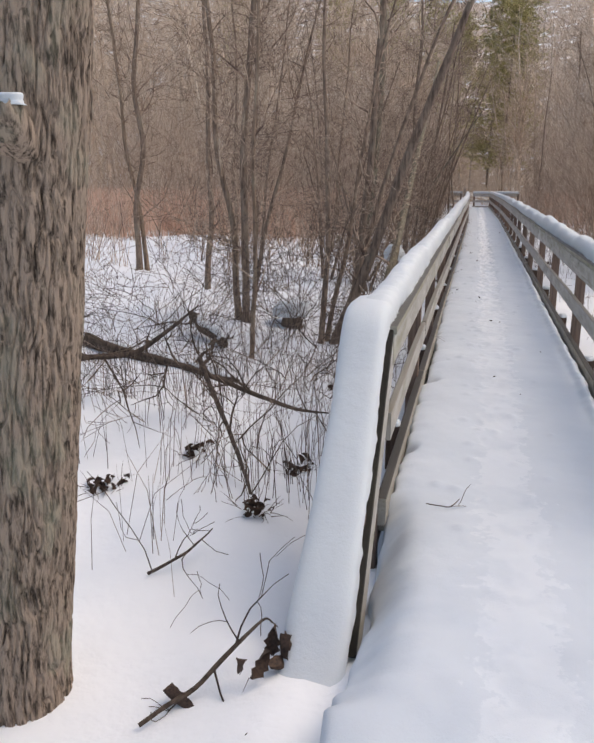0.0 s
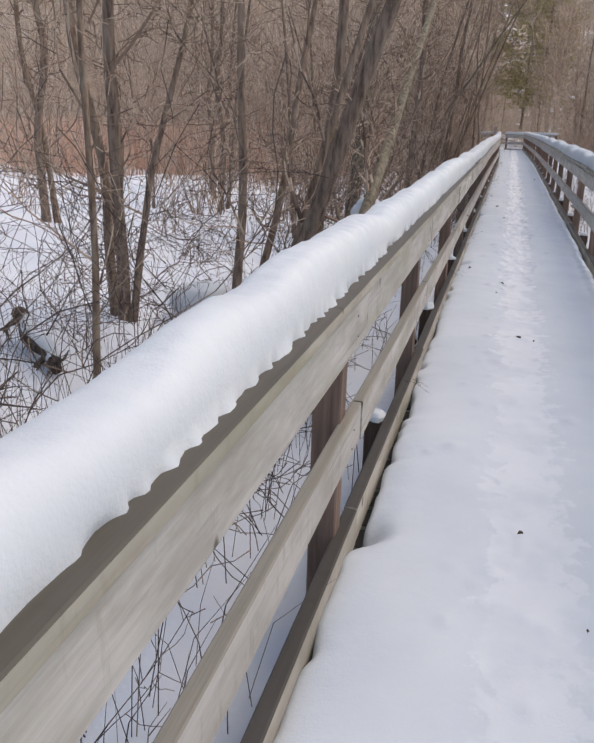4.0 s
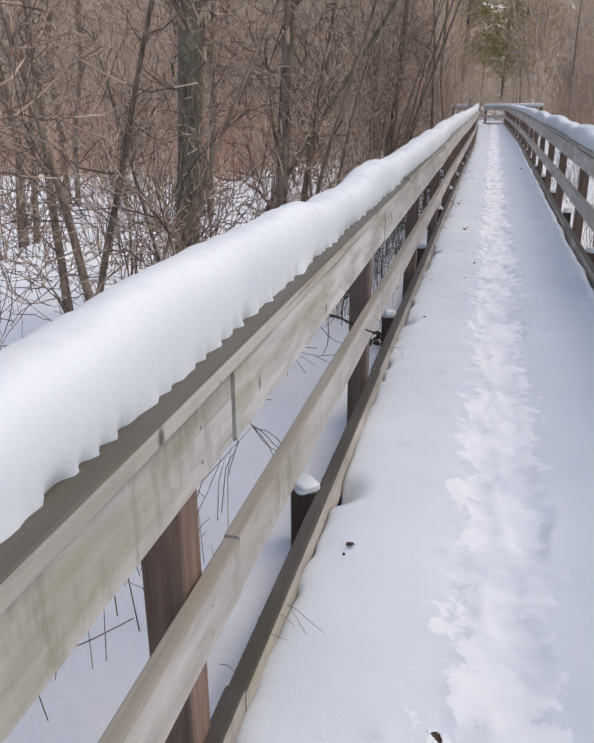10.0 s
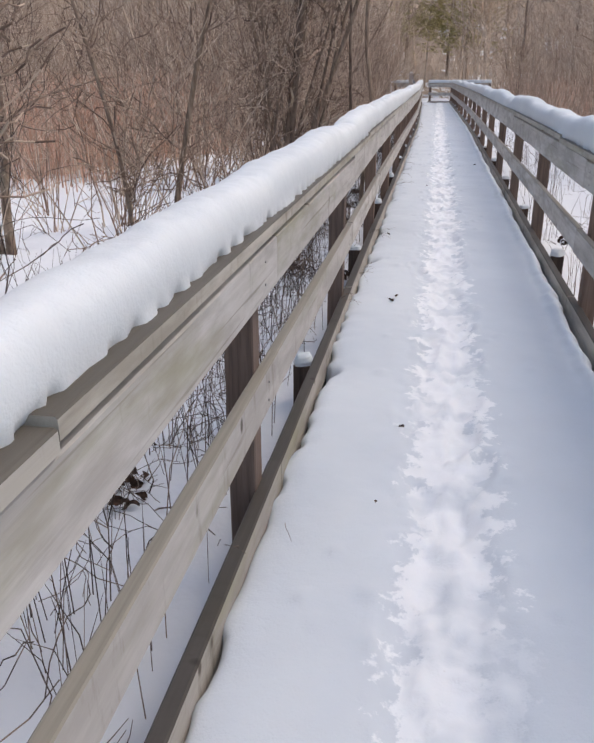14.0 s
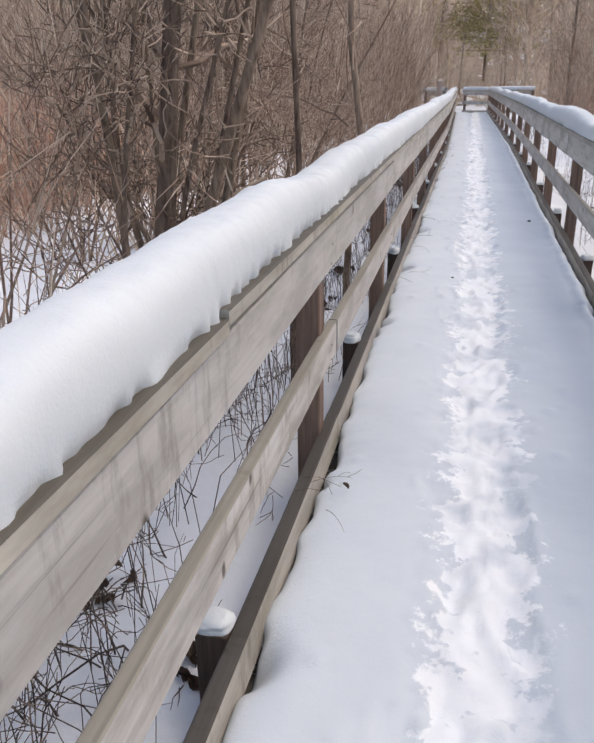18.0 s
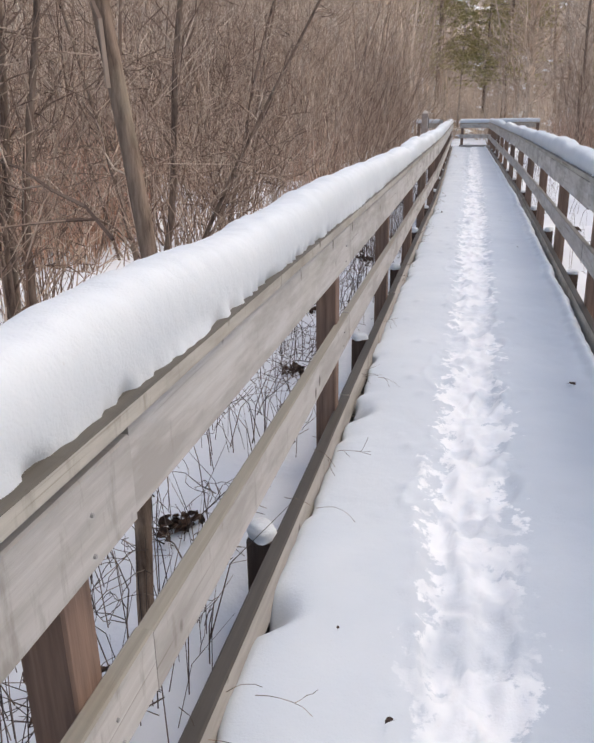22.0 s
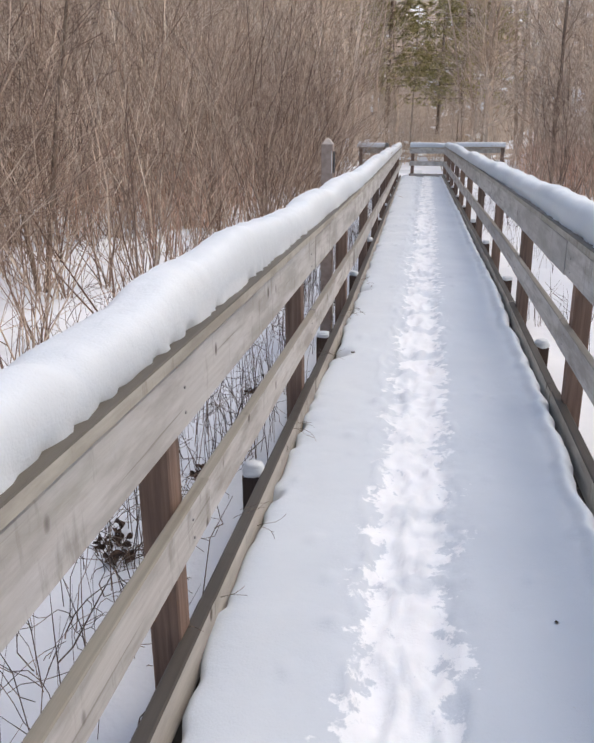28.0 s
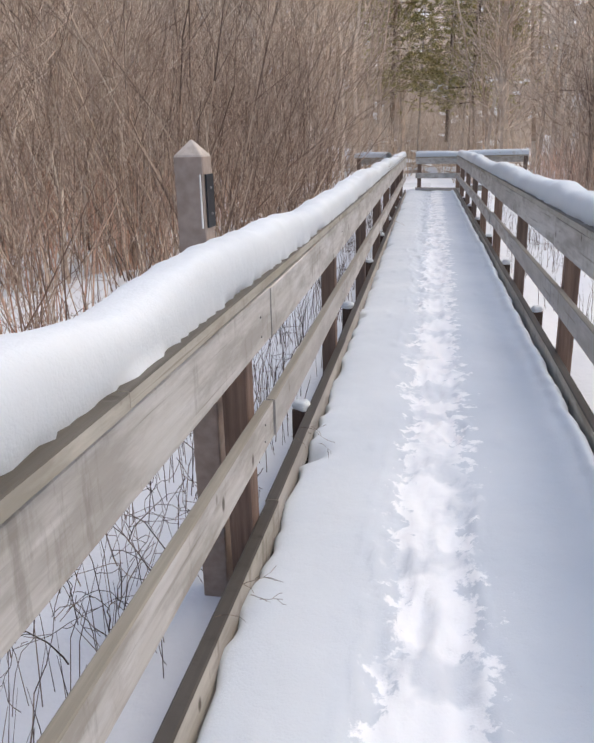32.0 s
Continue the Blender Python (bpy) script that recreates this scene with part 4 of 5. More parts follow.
TREES = [
    ("bare_tree", "slim grey tree with a second stem rising from the snow", -3.12, 7.0, [(0.03, 0.0, 8.5, 0.05, 0, 0, 0.2), (-0.10, 0.05, 7, 0.045, -0.1, 0.05, -0.2), (0.16, 0.1, 5, 0.03, 0.08, 0, 0.3)]),
    ("sapling", "thin dark upright sapling in snow", -2.65, 5.74, [(0.005, 0, 5.2, 0.026, 0, 0, 0.1)]),
    ("leaning_tree", "dark furrowed tree leaning towards the walk", -1.84, 6.53, [(0.355, 0.0, 5.5, 0.066, 0, 0, 0.1), (0.12, 0.25, 5.0, 0.03, -0.12, 0.1, 0.2), (0.24, 0.12, 6.0, 0.034, 0.04, 0.12, 0.5), (0.0, 0.15, 6.0, 0.036, -0.16, -0.05, -0.2)]),
    ("bare_tree", "straight dark slim tree in snow", -1.95, 8.55, [(0.06, 0.04, 8.0, 0.058, 0, 0, 0.0)]),
    ("leaning_tree", "thick grey mossy tree leaning far over along the handrail", -1.37, 5.93, [(0.08, 1.40, 4.0, 0.064, 0, 0, 0.0)]),
    ("bare_tree", "upright grey-brown tree with mossy bark", -2.43, 12.8, [(0.05, 0.04, 9.5, 0.104, 0, 0, 0.0), (0.55, 0.1, 3.4, 0.026, 0.1, 0.05, 0.3), (-0.3, 0.0, 2.2, 0.02, -0.08, 0.0, 0.1)]),
    ("sapling", "thin leaning sapling with forked twigs", -3.15, 12.2, [(-0.06, 0.1, 4.5, 0.035, 0, 0, -0.3), (0.22, 0.05, 4.0, 0.028, 0.15, 0.1, 0.3)]),
    ("sapling", "curved dark sapling beside the walk", -2.1, 10.9, [(-0.25, 0.15, 3.0, 0.03, 0, 0, -0.2), (0.28, 0.2, 2.6, 0.022, 0.05, 0.1, 0.3)]),
    ("bare_tree", "slim brown tree with a forked crown", -1.62, 12.6, [(0.02, 0.0, 6.5, 0.052, 0, 0, 0.1), (0.14, 0.06, 4.5, 0.028, 0.08, 0.02, 0.2), (0.2, 0.0, 3.8, 0.02, 0.12, -0.02, 0.3)]),
    ("sapling", "arching bare sapling beside the walk", -1.9, 16.0, [(0.02, 0.02, 3.2, 0.026, 0, 0, 0.9), (-0.1, 0.0, 3.0, 0.02, -0.2, 0.1, -0.3)]),
    ("alder_clump", "dark many-stemmed alder clump", -1.76, 19.1, [(0.11, 0.02, 6.0, 0.058, 0, 0, 0.0), (0.33, 0.04, 4.6, 0.034, 0.05, -0.15, 0.1)] + [(0.06 + 0.17 * math.cos(k * 1.1), 0.14 * math.sin(k * 1.7), 5.0 - 0.25 * k, 0.026 - 0.0012 * k, 0.16 * math.cos(k * 2.4), 0.16 * math.sin(k * 2.4), 0.25 * math.cos(k)) for k in range(9)]),
    ("bare_tree", "straight dark slender tree close to the handrail", -1.08, 21.58, [(0.012, 0.075, 9.0, 0.03, 0, 0, 0.0)]),
    ("bare_tree", "very slim upright tree with pale blotched bark beside the handrail", -1.09, 19.62, [(-0.01, 0.02, 5.5, 0.021, 0, 0, 0.0)]),
    ("sapling", "pale slanting tree with long forked branches", -2.5, 25.0, [(0.10, 0.05, 5.0, 0.032, 0, 0, 0.3), (0.42, 0.1, 3.4, 0.02, 0.05, 0, 0.4), (-0.16, 0.0, 4.2, 0.024, -0.1, 0.1, -0.3)]),
    ("alder_clump", "grey many-stemmed alder clump", -2.75, 23.3, [(0.1 * math.cos(k * 1.3), 0.1 * math.sin(k * 2.1), 4.6 - 0.2 * k, 0.027 - 0.0013 * k, 0.2 * math.cos(k * 2.0), 0.2 * math.sin(k * 2.0), 0.3 * math.cos(k * 1.1)) for k in range(8)]),
    ("sapling", "pale slanting sapling among shrubs", -3.4, 29.6, [(0.16, 0.05, 4.2, 0.034, 0, 0, 0.5), (-0.1, 0.02, 3.6, 0.026, -0.1, 0, -0.2)]),
    ("sapling", "pale forked sapling among shrubs", -4.3, 33.5, [(0.12, 0.05, 5.2, 0.036, 0, 0, 0.4), (-0.14, 0.02, 4.6, 0.03, -0.1, 0, -0.2)]),
    ("bare_tree", "slim grey tree with drooping branches", 3.5, 13.5, [(-0.08, 0.02, 7.0, 0.075, 0, 0, -0.8), (-0.22, 0.1, 5.0, 0.04, 0.1, 0.1, -0.6)]),
    ("bare_tree", "slim grey tree among snow", 3.3, 20.0, [(0.0, 0.0, 7.5, 0.06, 0, 0, -0.2), (-0.15, 0.0, 5.5, 0.035, 0.1, 0, -0.5)]),
    ("bare_tree", "slim grey tree among snow", 4.5, 33.5, [(0.02, 0.0, 8.0, 0.075, 0, 0, 0.1)]),
    ("bare_tree", "grey-brown tree with bare arching limbs", 4.6, 41.0, [(0.0, 0.0, 9.5, 0.10, 0, 0, -0.2)]),
    ("bare_tree", "slim grey tree among snow", 3.6, 49.0, [(0.0, 0.0, 9.0, 0.07, 0, 0, 0.1)]),
    ("bare_tree", "slim grey tree at the marsh edge", -6.5, 11.0, [(0.04, 0.0, 8.0, 0.06, 0, 0, 0.1), (-0.1, 0.0, 7.0, 0.045, 0.1, 0.1, -0.2)]),
    ("bare_tree", "slim grey tree at the marsh edge", -5.4, 15.0, [(0.0, 0.0, 7.5, 0.055, 0, 0, 0.2), (0.1, 0.0, 6.0, 0.04, 0.1, 0.1, 0.2)]),
    ("bare_tree", "slim grey tree at the marsh edge", -4.6, 9.6, [(0.03, 0.0, 7.0, 0.05, 0, 0, -0.1)]),
    ("bare_tree", "slim grey tree at the marsh edge", -7.2, 19.0, [(0.0, 0.0, 8.5, 0.06, 0, 0, 0.1), (0.08, 0.03, 7.5, 0.05, 0.2, 0, 0.2)]),
    ("bare_tree", "slim grey tree at the marsh edge", -4.0, 17.5, [(0.05, 0.0, 6.5, 0.045, 0, 0, 0.2), (-0.08, 0.0, 6.0, 0.035, -0.1, 0, -0.2)]),
]
for k, (name, label, x, y, stems) in enumerate(TREES):
    stemmed(name, label, x, y, stems, 500 + 60 * k, 2.2 if len(stems) < 4 else 1.3, 0.65 if y < 10 else 1.0, MOSSY if "mossy" in label else None)

# ---- shrubs: a few shapes, many bushes ----
def shrub_shape(seed, stems, high, spread, kids=(3, 3, 2), radius=0.011):
    rng = np.random.RandomState(seed)
    segs = []
    for _ in range(stems):
        a, rr = rng.uniform(0, 6.28), rng.uniform(0, 0.25)
        w = (spread * rng.normal(), spread * rng.normal(), 1.0)
        branchy(rng, segs, (rr * math.cos(a), rr * math.sin(a), -0.15), w, high * rng.uniform(0.55, 1.05), radius * rng.uniform(0.6, 1.2), 2, 5, 0.10, 0.06, kids, 0.5, 0.6, 0.0022)
    thick = [s for s in segs if s[6] > radius * 0.42]
    fine = [s for s in segs if s[6] <= radius * 0.42]
    return tubes(thick, 3), tubes(fine, 3)


SHRUBS = [shrub_shape(900 + k, 9 + 2 * (k % 3), 2.0 + 0.5 * (k % 4), 0.22 + 0.04 * (k % 3)) for k in range(6)]
shrub_me = [(raw_mesh("stem", *s[0], SHRUB), raw_mesh("crown", *s[1], SHRUB)) for s in SHRUBS]
rng = np.random.RandomState(31)
spots = []
for _ in range(4000):
    y = rng.uniform(3, 52)
    side = rng.rand() < 0.72
    if side:
        near = 2.0 + 3.6 * np.clip((15 - y) / 9, 0, 1) if y < 25 else 1.9 + 0.02 * (y - 25)
        x = -near - rng.exponential(3.2)
    else:
        x = 2.3 + rng.exponential(3.4) + (1.2 if y < 12 else 0)
    if abs(x) > 15:
        continue
    if side and (y < 12.5 and rng.rand() < 0.7 or y < 25 and x > -9 and rng.rand() < 0.45):
        continue
    if all((x - a) ** 2 + (y - b) ** 2 > (0.36 if y > 24 else 0.6) for a, b, *_ in spots):
        spots.append((x, y))
    if len(spots) >= 300:
        break
for k, (x, y) in enumerate(spots):
    bush = thing("shrub", "leafless brown shrub of many thin stems in snow", "shrub", "bare shrubs", (x, y, on_ground(x, y)))
    part("stem", shrub_me[k % 6][0], bush)
    part("crown", shrub_me[k % 6][1], bush)
    bush.rotation_euler = (0, 0, rng.uniform(0, 6.28))
    size = rng.uniform(0.65, 1.1) * (1.0 if y > 14 else 0.75)
    bush.scale = (size, size, size)

# taller forked shrubs of stouter stems along the far half of the walk
FORKED = [shrub_shape(940 + k, 5 + k, 3.0 + 0.4 * k, 0.26, (5, 5, 3), 0.019) for k in range(4)]
forked_me = [(raw_mesh("stem", *f[0], TWIG), raw_mesh("crown", *f[1], TWIG)) for f in FORKED]
rng = np.random.RandomState(37)
for k in range(58):
    y = rng.uniform(20.5, 47) if k < 44 else rng.uniform(16, 46)
    x = -2.3 - abs(rng.normal(0, 2.4)) if k < 44 else 2.9 + abs(rng.normal(0, 2.4))
    bush = thing("forked_shrub", "bare dark brown forked shrub standing in snow", "shrub", "forked shrubs", (x, y, on_ground(x, y)))
    part("stem", forked_me[k % 4][0], bush)
    part("crown", forked_me[k % 4][1], bush)
    size = rng.uniform(0.7, 1.1)
    bush.rotation_euler, bush.scale = (0, 0, rng.uniform(0, 6.28)), (size, size, size)

# ---- reeds and red stems over the marsh ----
def blades(seed, n, place_fn, tall, radius, bow=0.12):
    rng = np.random.RandomState(seed)
    pts = place_fn(rng, n)
    z = ground_height(pts[:, 0], pts[:, 1])
    high = tall * rng.uniform(0.55, 1.15, len(pts))
    way = rng.normal(0, bow, (len(pts), 2))
    p0 = np.column_stack([pts, z - 0.05])
    p1 = np.column_stack([pts + way * high[:, None] * 0.5, z + high * 0.6])
    p2 = np.column_stack([pts + way * high[:, None] * 1.5, z + high])
    r = radius * rng.uniform(0.6, 1.4, len(pts))
    return np.concatenate([np.column_stack([p0, p1, r, r * 0.8]), np.column_stack([p1, p2, r * 0.8, r * 0.3])])


def marsh(rng, n):
    pts = []
    while len(pts) < n:
        y = 25.0 + rng.exponential(9)
        x = -4.2 - 1.8 * np.clip((32 - y) / 6, 0, 1) - rng.exponential(10) + rng.normal(0, 0.5)
        y += rng.normal(0, 1.1) + 2.6 * smooth_noise(78, np.array([x / 4.5]), np.array([0.0]))[0]
        if smooth_noise(77, np.array([x / 2.0]), np.array([y / 2.0]))[0] > (-0.5 if x < -9 else -0.1) and x > -45 and y < 62:
            pts.append((x, y))
    return np.array(pts)


def marsh_right(rng, n):
    y = rng.uniform(14, 60, n)
    return np.column_stack([3.4 + rng.exponential(6, n) + 2.0 * np.clip((30 - y) / 16, 0, 1), y])


reed_segs = np.concatenate([blades(81, 27000, marsh, 1.5, 0.009), blades(82, 8000, marsh_right, 1.4, 0.0075)])
tagged(new("marsh_reeds", raw_mesh("marsh_reeds", *tubes(reed_segs, 3), REED)), "dense rusty tan reeds and stems over the frozen marsh", "reeds", kind="stuff")


def verge(rng, n):
    """Tufts along both sides of the walk."""
    pts = []
    while len(pts) < n:
        y, side = rng.uniform(2.2, 48), -1 if rng.rand() < 0.75 else 1
        cx = side * (1.0 + rng.exponential(0.8)) + 0.05
        if y < 12.5 and rng.rand() < 0.6:
            continue
        for _ in range(rng.randint(3, 22)):
            pts.append((cx + rng.normal(0, 0.14), y + rng.normal(0, 0.2)))
    pts = np.array(pts[:n])
    return pts[(np.abs(pts[:, 0] - 0.06) > 0.86)]


def start_weeds(rng, n):
    c = np.column_stack([rng.uniform(-4.5, -1.2, n // 14 + 1), rng.uniform(1.3, 6.5, n // 14 + 1)])
    return (c[:, None, :] + rng.normal(0, 0.16, (len(c), 14, 2))).reshape(-1, 2)[:n]


weed_segs = np.concatenate([blades(83, 4200, verge, 0.5, 0.0022, 0.15), blades(84, 1000, start_weeds, 0.6, 0.0022, 0.18)])
tagged(new("dry_weeds", raw_mesh("dry_weeds", *tubes(weed_segs, 3), DARK_TWIG)), "thin dark weed stalks poking through snow beside the walk", "weeds", kind="stuff")

# brambles: tangled canes low beside the railing
rng = np.random.RandomState(41)
cane = []
for _ in range(360):
    y = rng.uniform(2.5, 48)
    side = -1 if rng.rand() < 0.72 else 1
    x = side * (1.2 + rng.exponential(1.6)) + 0.05
    turn = rng.uniform(0, 6.28)
    branchy(rng, cane, (x, y, on_ground(x, y) - 0.05), (0.5 * math.cos(turn), 0.5 * math.sin(turn), 1), rng.uniform(0.4, 0.9), 0.0042, 2, 6, 0.22, -0.06, (2, 3, 2), 0.8, 0.6, 0.0014)
for _ in range(190):
    y = rng.uniform(13.4, 18.5) if rng.rand() < 0.4 else rng.uniform(18.5, 33)
    x = -0.98 - abs(rng.normal(0, 0.28))
    turn = rng.uniform(0, 6.28)
    branchy(rng, cane, (x, y, on_ground(x, y) - 0.05), (0.6 * math.cos(turn), 0.6 * math.sin(turn), 1), rng.uniform(0.4, 0.85), rng.uniform(0.003, 0.005), 2, 7, 0.26, -0.08, (3, 3, 2), 0.8, 0.6, 0.0015)
for _ in range(115):
    y = rng.uniform(2.6, 15)
    x = -1.5 - rng.exponential(1.5)
    turn = rng.uniform(0, 6.28)
    branchy(rng, cane, (x, y, on_ground(x, y) - 0.05), (0.8 * math.cos(turn), 0.8 * math.sin(turn), 0.8), rng.uniform(0.9, 1.9), rng.uniform(0.005, 0.0085), 2, 8, 0.17, -0.02, (5, 4, 2), 0.6, 0.6, 0.002)
cane = [s for s in cane if min(abs(s[0] - LEFT), abs(s[3] - LEFT)) > 0.2 and (s[0] < LEFT - 0.17 or s[0] > RIGHT + 0.17)]
tagged(new("brambles", raw_mesh("brambles", *tubes(cane, 3), DARK_TWIG)), "tangled dark canes and twigs in the snow beside the railing", "brambles", kind="stuff")


# a thicket of thin upright saplings behind the nearer trees
def thicket_shape(seed):
    rng = np.random.RandomState(seed)
    segs = []
    for _ in range(4):
        branchy(rng, segs, (rng.normal(0, 0.3), rng.normal(0, 0.3), -0.2), (rng.normal(0, 0.12), rng.normal(0, 0.12), 1), rng.uniform(3.2, 6.0), rng.uniform(0.012, 0.026), 2, 7, 0.07, 0.05, (6, 7, 3), 0.45, 0.5, 0.0032)
    return tubes(segs, 3)


THICKET = [thicket_shape(960 + k) for k in range(7)]
rng = np.random.RandomState(33)
spots = []
while len(spots) < 240:
    left_side = rng.rand() < 0.65
    y = rng.uniform(26, 50) if left_side else rng.uniform(12, 46)
    x = -4.4 - rng.exponential(7) if left_side else 3.8 + rng.exponential(4.5)
    if abs(x) < 26 and not (left_side and x > -10 and y < 36 and rng.rand() < 0.4):
        spots.append((rng.randint(7), x, y, on_ground(x, y), rng.uniform(0, 6.28), rng.uniform(0.7, 1.15)))
tagged(new("sapling_thicket", raw_mesh("sapling_thicket", *scatter_mesh(THICKET, spots), HAZED_STEM)), "grey-brown thicket of thin upright saplings over the marsh", "thicket", kind="stuff")


# ---- the woods behind ----
def woods_shape(seed, high, r, limbs, kids, low=0.3):
    rng = np.random.RandomState(seed)
    segs = []
    p, d = np.array([0, 0, -0.4]), np.array([0.03 * rng.normal(), 0.03 * rng.normal(), 1])
    n = 7
    for k in range(n):
        q = p + d * high / n
        segs.append((*p, *q, r * (1 - 0.85 * k / n), r * (1 - 0.85 * (k + 1) / n)))
        if k / n >= low - 0.15:
            for _ in range(rng.poisson(limbs / n * 1.4)):
                turn = rng.uniform(0, 6.28)
                branchy(rng, segs, p + (q - p) * rng.rand(), (math.cos(turn), math.sin(turn), rng.uniform(0.4, 1.3)), high * rng.uniform(0.13, 0.28), r * 0.34 * (1.1 - 0.6 * k / n), 2, 4, 0.12, 0.06, kids, 0.6, 0.55, 0.011)
        p, d = q, d + np.array([0.06 * rng.normal(), 0.06 * rng.normal(), 0])
    return tubes(segs, 3)


WOOD_SHAPES = [woods_shape(1000 + k, 12 + 1.6 * (k % 4), 0.12 + 0.03 * (k % 3), 13, (3, 4, 3), 0.18 + 0.08 * (k % 3)) for k in range(8)]
BRUSH_SHAPES = [joined(shrub_shape(1100 + k, 8, 3.4 + 0.5 * (k % 3), 0.22, (3, 3, 2), 0.02)) for k in range(5)]
rng = np.random.RandomState(61)


def woods_spots(n, front, depth, shapes, small, big, clearing):
    out = []
    while len(out) < n:
        y = front + rng.exponential(depth)
        x = rng.uniform(-0.78, 0.62) * (y + 22)
        if y > 165 or (abs(x + 0.2) < 3.2 and y < 58) or (-12 < x < 1 and y < 57):
            continue
        if y < 57 and abs(x) < 8 or y < clearing and abs(x + 0.4) < 4:
            continue
        if x > 3 and rng.rand() < 0.2:
            continue
        out.append((rng.randint(len(shapes)), x, y, on_ground(x, y), rng.uniform(0, 6.28), rng.uniform(small, big)))
    return out


trunk_spots = woods_spots(430, 46, 30, WOOD_SHAPES, 0.75, 1.35, 68)
tagged(new("far_woods", raw_mesh("far_woods", *scatter_mesh(WOOD_SHAPES, trunk_spots), HAZED_TWIG)), "grey-brown leafless woods of slim trees up the slope", "woods", kind="stuff")
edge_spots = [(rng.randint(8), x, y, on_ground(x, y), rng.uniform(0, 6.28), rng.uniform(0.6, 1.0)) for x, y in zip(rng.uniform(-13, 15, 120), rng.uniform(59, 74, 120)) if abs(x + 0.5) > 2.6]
tagged(new("edge_woods", raw_mesh("edge_woods", *scatter_mesh(WOOD_SHAPES, edge_spots), HAZED_TWIG)), "slim tan saplings along the edge of the woods", "woods", kind="stuff")
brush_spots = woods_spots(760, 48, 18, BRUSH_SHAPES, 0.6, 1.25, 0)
tagged(new("woods_brush", raw_mesh("woods_brush", *scatter_mesh(BRUSH_SHAPES, brush_spots), HAZED_TWIG)), "brown leafless undergrowth at the foot of the woods", "undergrowth", kind="stuff")

# trunks of the woods that stand clear of the haze
for k in range(90):
    y = rng.uniform(60, 95)
    x = rng.uniform(-0.5, 0.4) * (y + 5)
    if abs(x) < 7 and y < 80:
        continue
    z = on_ground(x, y)
    h = rng.uniform(9, 17)
    r = rng.uniform(0.07, 0.15)
    lean = rng.normal(0, 0.03, 2)
    stem = limb([(lean[0] * h * t, lean[1] * h * t, h * t - 0.3) for t in np.linspace(0, 1, 7)], r * (1 - 0.6 * np.linspace(0, 1, 7)), 8, 1300 + k, 0.08)
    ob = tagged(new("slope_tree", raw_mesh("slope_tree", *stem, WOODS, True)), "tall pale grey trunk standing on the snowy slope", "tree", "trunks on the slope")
    ob.location = (x, y, z)


def pine(name, x, y, high, seed, low, droop=0.0):
    rng = np.random.RandomState(seed)
    z = on_ground(x, y)
    tree = thing(name, "tall pine with yellow-green needles behind the bare woods", "tree", "pines on the slope", (x, y, z))
    v, f = limb([(0.02 * h, 0, h) for h in np.linspace(-0.3, high, 14)], 0.2 * (1 - 0.85 * np.linspace(0, 1, 14)), 9, seed, 0.06)
    part("trunk", raw_mesh("trunk", v, f, BARK, True), tree)
    segs, tips = [], []
    for h in np.arange(low, high, 0.42):
        for _ in range(4):
            turn = rng.uniform(0, 6.28)
            size = (0.8 + 3.4 * (1 - h / high) ** 0.8) * rng.uniform(0.6, 1.1)
            d = np.array([math.cos(turn), math.sin(turn), 0.12 - droop])
            p = np.array([0.02 * h, 0, h])
            for k in range(4):
                q = p + d * size / 4
                segs.append((*p, *q, 0.022 - 0.005 * k, 0.018 - 0.004 * k))
                if k:
                    for _ in range(6):
                        tips.append(q + rng.normal(0, 0.34, 3) * (1, 1, 0.7))
                p, d = q, d + np.array([*rng.normal(0, 0.15, 2), 0.03])
    part("limb_frame", raw_mesh("limb_frame", *tubes(segs, 3), BARK), tree)["kind"] = "stuff"
    tips = np.array(tips)
    per = 10
    c = np.repeat(tips, per, 0)
    d = rng.normal(0, 1, c.shape) * (1, 1, 0.6) + (0, 0, 0.35)
    d /= np.linalg.norm(d, axis=1, keepdims=True)
    s = np.cross(d, rng.normal(0, 1, c.shape))
    s /= np.linalg.norm(s, axis=1, keepdims=True)
    size = rng.uniform(0.2, 0.42, (len(c), 1))
    v = np.stack([c - s * 0.032, c + s * 0.032, c + d * size], 1).reshape(-1, 3)
    f = np.arange(len(v)).reshape(-1, 3)
    part("crown", raw_mesh("crown", v, f, NEEDLE), tree, "clumps of yellow-green needles")


for k, (x, y, high, low, droop) in enumerate([(1.8, 75, 18, 3.6, 0.15), (-3.0, 79, 18, 4.2, 0.12), (0.6, 84, 20, 4.0, 0.1), (-6.6, 90, 20, 5.0, 0.1), (3.6, 94, 21, 5.5, 0.1), (-12, 96, 20, 5, 0.1), (-18, 92, 19, 6, 0.1), (-30, 88, 20, 6, 0.1)]):
    pine("pine_tree", x, y, high, 1500 + k, low, droop)

